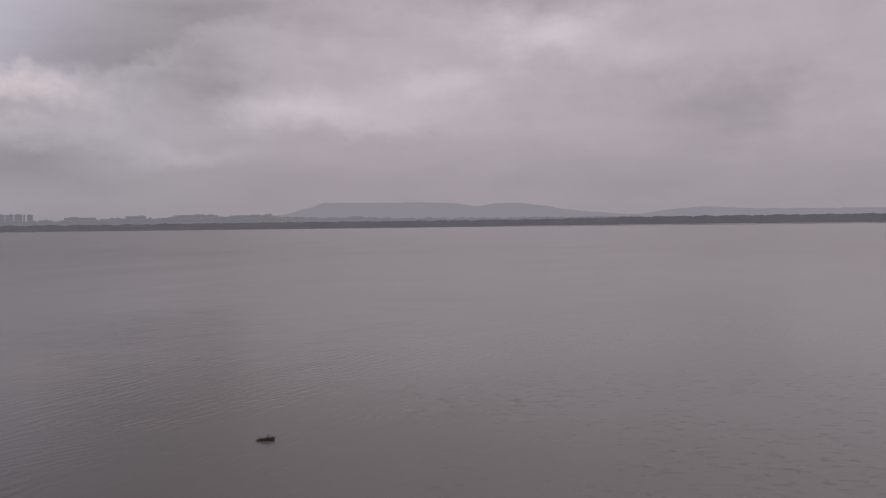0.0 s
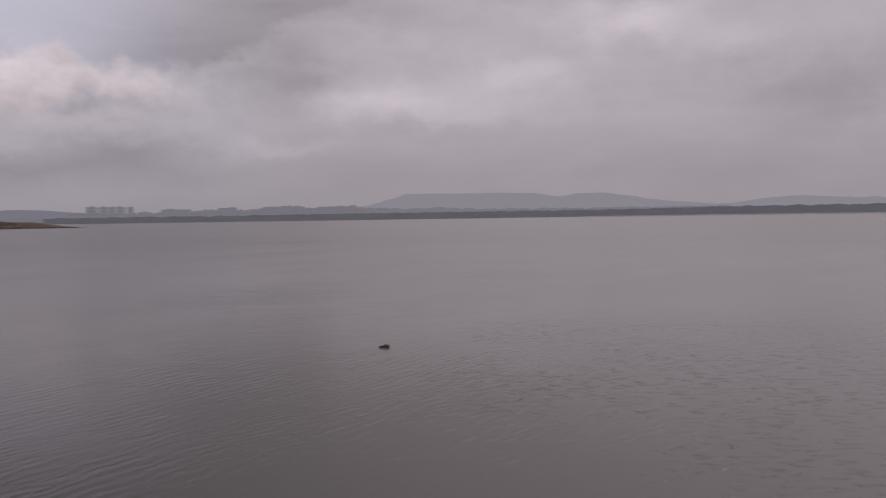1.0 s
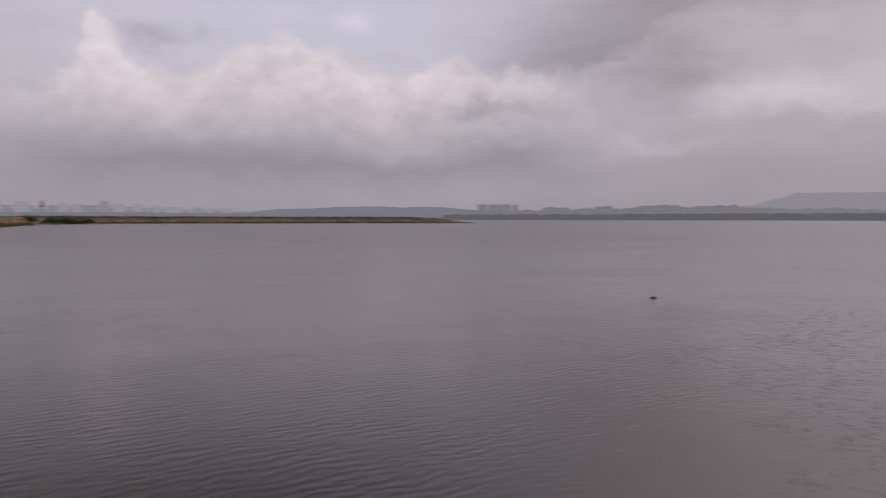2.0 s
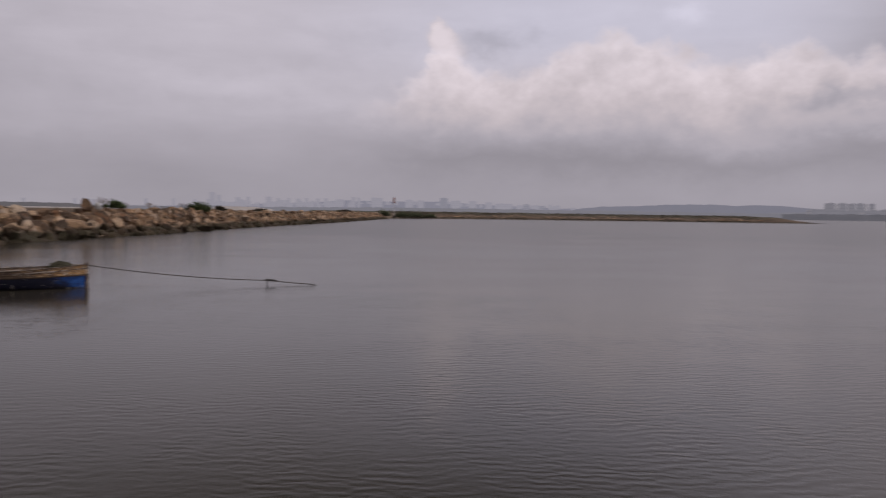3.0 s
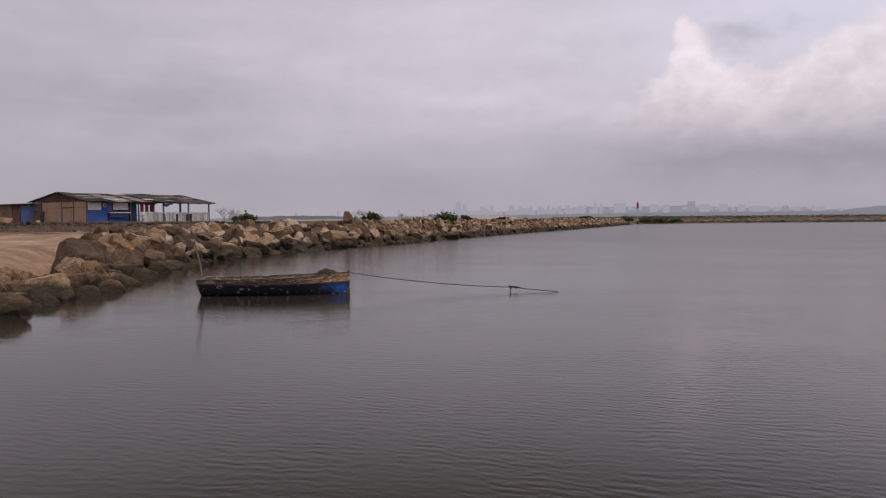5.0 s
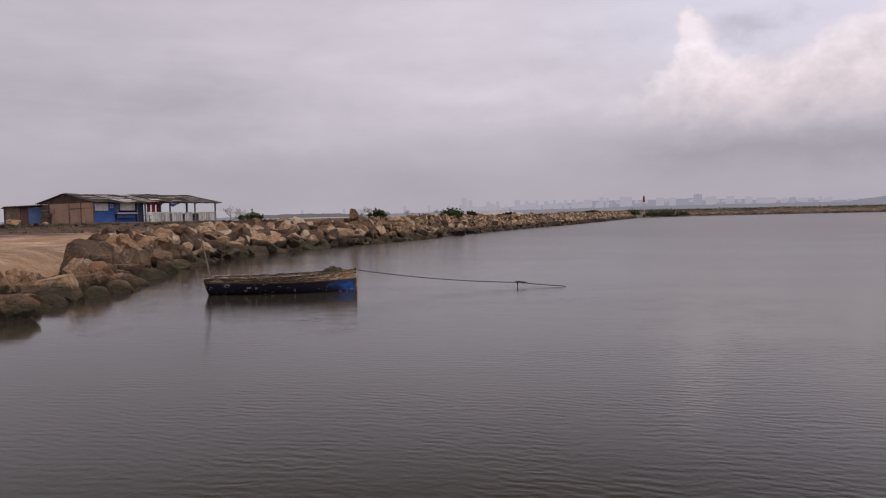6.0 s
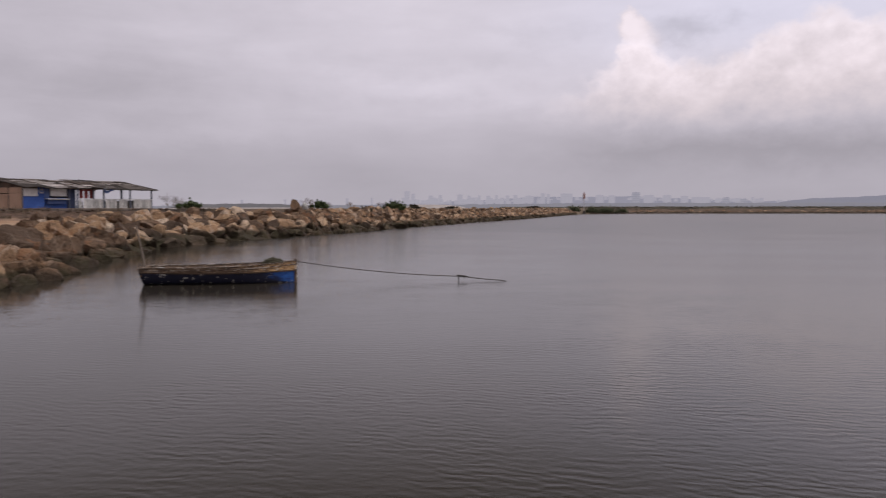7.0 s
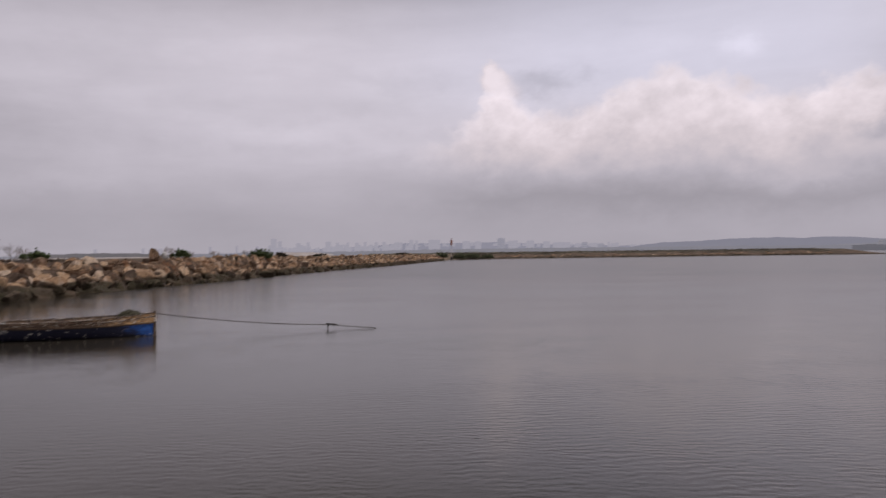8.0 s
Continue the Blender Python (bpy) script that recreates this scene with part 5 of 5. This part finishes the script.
def build_ledge():
    """Long low concrete ledge along the foot of the bank."""
    side = way(-36.0 + 90)
    c = BANK_DIR * (BANK + 0.6)
    at = Matrix(((side.x, BANK_DIR.x, 0, c.x), (side.y, BANK_DIR.y, 0, c.y), (0, 0, 1, 0), (0, 0, 0, 1)))
    bm = bmesh.new()
    x = -40.0
    while x < 11:
        w = random.uniform(2.2, 3.4)
        add_box(bm, (x + w / 2, random.uniform(-0.05, 0.05), 2.60 + random.uniform(-0.03, 0.03)), (w - 0.04, 0.5, 0.36), None, 0.03)
        x += w
    solo("concrete_ledge", bm, CONCRETE, "long low dark concrete ledge below the shack", "ledge", at, kind="structure")


build_ledge()


# ---------------------------------------------------------------- bushes


def add_leaves(bm, centre, radius, count, size, squash=0.7):
    for _ in range(count):
        d = Vector((random.gauss(0, 1), random.gauss(0, 1), random.gauss(0, 1))).normalized() * radius * random.random() ** 0.45
        c = centre + Vector((d.x, d.y, d.z * squash))
        s = size * random.uniform(0.6, 1.3)
        m = Euler((random.uniform(-1, 1), random.uniform(-1, 1), random.uniform(0, 6.3))).to_matrix()
        vs = [bm.verts.new(c + m @ Vector(p)) for p in ((-s, 0, 0), (0, -s * 0.45, s * 0.1), (s, 0, 0), (0, s * 0.45, s * 0.1))]
        bm.faces.new(vs)


def build_bush(at, width, height, name="bush", dull=False, seed=1, count=2600, leaf=0.11, leaves=None):
    random.seed(seed)
    ob = thing(name, "dull olive scrub bush on the shore" if dull else "dense green bush growing behind the rocks", "bush", Matrix.Translation(at))
    wood = bmesh.new()
    crown = bmesh.new()
    k = max(4, int(width * 3))
    for i in range(k):
        x = width * (i / (k - 1) - 0.5) * 0.9 + random.uniform(-0.1, 0.1)
        h = height * (1 - (2 * x / width) ** 2 * 0.6) * random.uniform(0.42, 1.0) * (1.0 + 0.35 * x / width)
        y = random.uniform(-0.3, 0.3) * width * 0.4
        add_tube(wood, [(x * 0.4, y * 0.4, -0.3), (x * 0.8, y * 0.8, h * 0.4), (x, y, h * 0.85)], [0.035, 0.025, 0.01], 5)
        r = min(h * 0.42, width * 0.30)
        add_leaves(crown, Vector((x, y, h - r * 0.7)), r, count // k, leaf)
        add_leaves(crown, Vector((x * 0.9, y, h * 0.35)), r * 0.9, count // (2 * k), leaf)
        # loose sprigs that break the outline
        for _ in range(2):
            tip = Vector((x + random.uniform(-0.35, 0.35) * height, y + random.uniform(-0.2, 0.2), h * random.uniform(1.0, 1.28)))
            add_tube(wood, [(x, y, h * 0.7), tip], [0.014, 0.008], 4)
            add_leaves(crown, tip, r * 0.30, count // (10 * k), leaf * 0.8, 1.0)
    part("branch", wood, TWIG, ob)
    part("crown", crown, leaves or (LEAF_DULL if dull else LEAF), ob)
    return ob


def build_dry_shrub(at, height, seed):
    random.seed(seed)
    bm = bmesh.new()

    def grow(p, d, length, r, depth):
        q = p + d * length
        add_tube(bm, [p, (p + q) / 2 + Vector((random.uniform(-1, 1), random.uniform(-1, 1), 0)) * length * 0.08, q], [r, r * 0.8, r * 0.6], 4)
        if depth:
            for _ in range(3):
                e = (d + Vector((random.uniform(-0.8, 0.8), random.uniform(-0.8, 0.8), random.uniform(-0.1, 0.5)))).normalized()
                grow(q, e, length * random.uniform(0.6, 0.85), r * 0.6, depth - 1)

    for _ in range(5):
        d = Vector((random.uniform(-0.55, 0.95), random.uniform(-0.5, 0.5), 1)).normalized()
        grow(Vector((random.uniform(-0.2, 0.2), 0, -0.2)), d, height * 0.31, 0.022, 4)
    solo("dry_shrub", bm, TWIG, "bare leafless shrub with thin twigs", "shrub", Matrix.Translation(at))


def on_land(az, d, dz=0.0):
    p = spot(az, d)
    return Vector((p.x, p.y, land_height(p.x, p.y) + dz))


build_dry_shrub(on_land(-29.45, 92), 2.1, 3)
build_dry_shrub(on_land(-29.0, 91), 1.6, 4)
build_bush(on_land(-28.25, 90), 3.2, 1.15, seed=5)
build_dry_shrub(on_land(-20.05, 97), 1.7, 8)
build_bush(on_land(-19.2, 98), 2.6, 1.05, seed=6)
build_dry_shrub(on_land(-18.6, 100), 1.2, 18)
build_bush(on_land(-16.0, 110), 2.6, 0.85, dull=True, seed=41, leaf=0.12)
build_bush(on_land(-12.3, 138), 2.2, 0.9, dull=True, seed=42, leaf=0.14)
build_dry_shrub(on_land(-16.9, 108), 1.3, 9)
build_dry_shrub(on_land(-16.2, 108), 1.1, 19)
build_bush(on_land(-13.85, 124), 3.9, 1.55, seed=7, count=3600, leaf=0.13)
build_dry_shrub(on_land(-14.8, 122), 1.4, 17)
build_bush(on_land(-9.6, 172), 3.0, 0.7, dull=True, seed=10, leaf=0.15)
build_bush(on_land(-3.6, 285), 5.0, 1.0, dull=True, seed=13, leaf=0.24)
for i, (az, d, w, h) in enumerate(((0.55, 376, 6, 3.2), (1.5, 384, 8, 3.4), (2.6, 392, 7, 2.2), (-0.75, 352, 6, 2.6))):
    p = spot(az, d)
    build_bush(Vector((p.x, p.y, 0.4 if az > 0 else 1.2)), w, h, seed=30 + i, count=1500, leaf=0.30, leaves=LEAF_SPIT)


def build_rubble():
    """Loose stones and litter on the dirt bank below the shack."""
    rng = random.Random(61)
    bm = bmesh.new()
    side = way(-36.0 + 90)
    for _ in range(420):
        u, w = rng.uniform(-34, 22), rng.gauss(-1.2, 1.3)
        p = BANK_DIR * (BANK + min(w, 0.2)) + side * u
        r = 0.07 + 0.16 * rng.random() ** 2
        made = bmesh.ops.create_icosphere(bm, subdivisions=1, radius=r)["verts"]
        z = land_height(p.x, p.y)
        for v in made:
            v.co = Vector((v.co.x * rng.uniform(0.6, 1.7), v.co.y * rng.uniform(0.7, 1.3), v.co.z * rng.uniform(0.35, 1.0))) + Vector((p.x, p.y, z + r * 0.3))
    solo("rubble", bm, CLOD, "brown clods and stones strewn over the dirt bank", "rubble", kind="stuff")
    weeds = bmesh.new()
    for _ in range(1100):
        u, w = rng.uniform(-36, 30), rng.gauss(-1.4, 1.0)
        p = BANK_DIR * (BANK + min(w, 0.3)) + side * u
        if inland(p.x, p.y) < 5.0:
            continue
        p.z = land_height(p.x, p.y)
        tall = rng.uniform(0.12, 0.42)
        for _ in range(9):
            d = Vector((rng.uniform(-1, 1), rng.uniform(-1, 1), 0)) * tall * 0.8
            e = Vector((rng.uniform(-1, 1), rng.uniform(-1, 1), 0)).normalized() * 0.035
            b = p + Vector((rng.uniform(-0.2, 0.2), rng.uniform(-0.2, 0.2), -0.03))
            weeds.faces.new([weeds.verts.new(b - e), weeds.verts.new(b + e), weeds.verts.new(b + d + Vector((0, 0, tall * rng.uniform(0.6, 1.1))))])
    solo("dry_weeds", weeds, WEED, "low dry brown weeds along the dirt bank", "weeds", kind="stuff")
    for az, d, mat, name, lab, cat in ((-33.9, 76.5, WHITE, "plastic_sack", "crumpled white plastic sack lying on the dirt", "sack"), (-33.5, 74.0, WHITE, "plastic_sack", "crumpled white plastic sack lying on the dirt", "sack"),
                                       (-20.22, 85.5, WHITE, "plastic_sack", "white plastic sack caught on top of the rocks", "sack")):
        p = spot(az, d)
        bag = bmesh.new()
        bmesh.ops.create_icosphere(bag, subdivisions=3, radius=0.3)
        for v in bag.verts:
            v.co *= 1 + 0.35 * noise.noise(v.co * 6 + Vector((az, 0, 0)))
            v.co.z *= 0.8 if az < -25 else 1.2
        z = 3.02 if az > -25 else land_height(p.x, p.y) + 0.16
        solo(name, bag, mat, lab, cat, Matrix.Translation((p.x, p.y, z)))


build_rubble()

# ---------------------------------------------------------------- breakwater boulders


def boulder_mesh(seed, fine=True):
    """A quarried stone: a lump cut by random planes, with chipped edges and pitted faces."""
    rng = random.Random(seed)
    bm = bmesh.new()
    bmesh.ops.create_icosphere(bm, subdivisions=4 if fine else 2, radius=1.0)
    cuts = []
    for _ in range(rng.randrange(9, 15)):
        d = Vector((rng.gauss(0, 1), rng.gauss(0, 1), rng.gauss(0, 1))).normalized()
        cuts.append((d, rng.uniform(0.40, 0.80)))
    off = Vector((seed * 3.1, 0, 0))
    for v in bm.verts:
        c = v.co.copy()
        c *= 1 + 0.16 * noise.noise(c * 1.1 + off)
        for d, h in cuts:
            over = c.dot(d) - h - (0.05 * noise.noise(c * 2.6 + off + d * 3) if fine else 0)
            if over > 0:
                c -= d * over
        if fine:
            ridge = 1 - abs(noise.noise(c * 2.3 + off)) * 2
            c *= 1 + 0.07 * noise.noise(c * 2.0 + off) - 0.055 * max(ridge, 0) ** 3 + 0.045 * noise.noise(c * 5.5 + off) + 0.025 * noise.noise(c * 11.0 + off)
        else:
            c *= 1 + 0.10 * noise.noise(c * 1.6 + off)
        v.co = c
    bmesh.ops.scale(bm, vec=(rng.uniform(1.15, 1.75), rng.uniform(0.85, 1.2), rng.uniform(0.72, 1.1)), verts=bm.verts)
    me = mesh_of("boulder", bm, ROCK if fine else ROCK_FAR, True)
    me.set_sharp_from_angle(angle=radians(24))
    return me


# large stones at the near end: bearing, distance, height, half width, half height, tone (0 dark brown to 1 cream)
BLOCKS = [
    (-44.3, 33.4, 0.72, 0.64, 0.62, 0.52), (-42.7, 34.2, 0.60, 0.72, 0.54, 0.64), (-40.9, 33.5, 0.32, 0.92, 0.60, 0.80), (-39.6, 38.1, 0.48, 0.90, 0.84, 0.52),
    (-43.6, 26.7, 0.14, 0.80, 0.60, 0.30), (-42.5, 29.6, 0.22, 0.56, 0.31, 0.68), (-39.0, 42.4, 0.98, 1.30, 1.05, 0.12), (-37.6, 37.0, 0.05, 0.58, 0.50, 0.15),
    (-37.9, 40.2, 0.36, 0.75, 0.64, 0.22), (-36.0, 46.2, 0.51, 0.74, 0.95, 0.30), (-36.9, 53.0, 1.65, 0.84, 0.45, 0.95), (-35.0, 55.4, 1.35, 0.95, 0.80, 0.92),
    (-33.7, 58.0, 1.35, 0.70, 0.55, 0.97), (-33.9, 51.2, 0.37, 0.88, 0.72, 0.22), (-31.4, 59.1, 0.69, 0.86, 0.78, 0.86), (-45.0, 28.4, 0.35, 0.50, 0.42, 0.6),
    (-45.6, 31.2, 0.70, 0.60, 0.45, 0.55), (-37.2, 34.4, -0.05, 0.66, 0.55, 0.34), (-38.5, 33.0, -0.20, 0.50, 0.60, 0.24), (-36.2, 37.4, 0.05, 0.80, 0.62, 0.36),
    (-39.8, 31.4, -0.22, 0.50, 0.60, 0.26), (-35.2, 41.2, -0.05, 0.74, 0.62, 0.28), (-41.2, 29.6, -0.22, 0.62, 0.62, 0.32), (-34.2, 46.0, 0.0, 0.85, 0.66, 0.30), (-37.9, 37.2, 0.45, 0.78, 0.75, 0.48),
]


def crest(s):
    return 1.20 + 1.15 * smooth01(s, 25, 33) + 0.35 * smooth01(s, 45, 75) - 0.2 * smooth01(s, 200, 300)


def build_breakwater():
    rng = random.Random(77)
    ob = thing("rock_breakwater", "long breakwater of tan boulders, dark and wet at the waterline", "breakwater")
    variants = [boulder_mesh(i) for i in range(24)]
    rough = [boulder_mesh(100 + i, False) for i in range(8)]
    far = bmesh.new()
    near_end = 78.0
    laid = []
    for i, (az, dist, z, w, h, tone) in enumerate(BLOCKS):
        b = new("boulder", variants[(i * 7 + 2) % 24])
        b.parent, b.color = ob, (tone, tone, tone, 1)
        c = spot(az, dist, z)
        span = [max(v.co[k] for v in b.data.vertices) for k in range(3)]
        b.matrix_world = Matrix.LocRotScale(c, Euler((0.12 * math.sin(i * 2.1), 0.16 * math.sin(i * 3.3), radians(-az) + 0.3 * math.sin(i * 1.7))), Vector((w / span[0], (w + h) / 2 / span[1], h / span[2])))
        laid.append((c, max(w, h)))
    for row in range(6):
        s = 0.5 * row
        while s < SHORE_LENGTH:
            size = rng.uniform(0.5, 1.02) * (1.0 if s < 36 else 0.88) * (1.12 if row in (2, 3) else 1.0)
            if rng.random() < 0.08:
                size *= 1.3
            if (s < 34 and row > 2) or (s < 39 and row > 3):
                s += 1.0
                continue
            p, inward = shore_at(s)
            t = row / 5
            c = p + inward * (0.1 + (3.2 + 1.4 * smooth01(s, 24, 36)) * t + (rng.uniform(-0.35, 0.35) if row > 1 else rng.uniform(-0.55, 0.6)))
            c.z = -0.05 + (crest(s) - 0.45) * t ** 0.9 + (rng.uniform(-0.15, 0.2) if row > 1 else rng.uniform(-0.3, 0.28))
            m = Matrix.LocRotScale(c, Euler((rng.uniform(-0.7, 0.7), rng.uniform(-0.7, 0.7), rng.uniform(0, 6.28))), Vector((size, size, size * rng.uniform(0.85, 1.15))))
            kind, tone = rng.randrange(24), rng.random()
            tone = tone * 0.8 if tone < 0.5 else 0.15 + tone * 0.8
            if s < 46:
                tone *= 0.82
            # small dark packing behind the large stones at the near end
            if s < 36:
                tone *= 0.72
                m = Matrix.Translation(inward * 0.6 - Vector((0, 0, 0.16))) @ m @ Matrix.Scale(0.90, 4)
                c = m.translation
            if any((c - q).length < 0.62 * (size + r) for q, r in laid):
                pass
            elif s < near_end:
                b = new("boulder", variants[kind])
                b.parent, b.color = ob, (tone, tone, tone, 1)
                b.matrix_world = m
            else:
                tmp = rough[rng.randrange(8)]
                base = len(far.verts)
                far.from_mesh(tmp)
                far.verts.ensure_lookup_table()
                for v in far.verts[base:]:
                    v.co = m @ v.co
            s += size * rng.uniform(1.62, 2.25) * (1.0 if s < near_end else 1.12)
    # loose tan stones on the bank beside the shed
    for k, (az, dist, w, h) in enumerate(((-43.25, 88.5, 1.0, 0.75), (-45.0, 90.0, 1.7, 1.15), (-41.35, 86.5, 0.45, 0.35))):
        c = spot(az, dist, HUT_Z + h * 0.45)
        b = tagged(new("bank_stone", variants[3 + k]), "rounded tan stone lying on the dirt bank", "stone")
        b.color = (0.72, 0.72, 0.72, 1)
        b.matrix_world = Matrix.LocRotScale(c, Euler((0.1, 0, 0.5 * k)), Vector((w * 0.62, w * 0.62, h * 0.75)))
    # the upright stone on the crest
    menhir = boulder_mesh(66)
    for v in menhir.vertices:
        v.co.x = 0.75 * v.co.x / (1 + 0.12 * v.co.x ** 2) * (0.92 - 0.30 * v.co.z)
        v.co.z = min(v.co.z, 0.80 + 0.10 * v.co.x)
    st = new("boulder", menhir)
    st.parent, st.color = ob, (0.36, 0.36, 0.36, 1)
    q = spot(-20.95, 84)
    st.matrix_world = Matrix.LocRotScale((q.x, q.y, 3.02), Euler((0.0, 0.0, 0.6)), Vector((0.82, 0.72, 1.0)))
    tagged(part("boulder_rubble", far, ROCK_FAR, ob, "distant stretch of the boulder breakwater", True), kind="stuff")


build_breakwater()
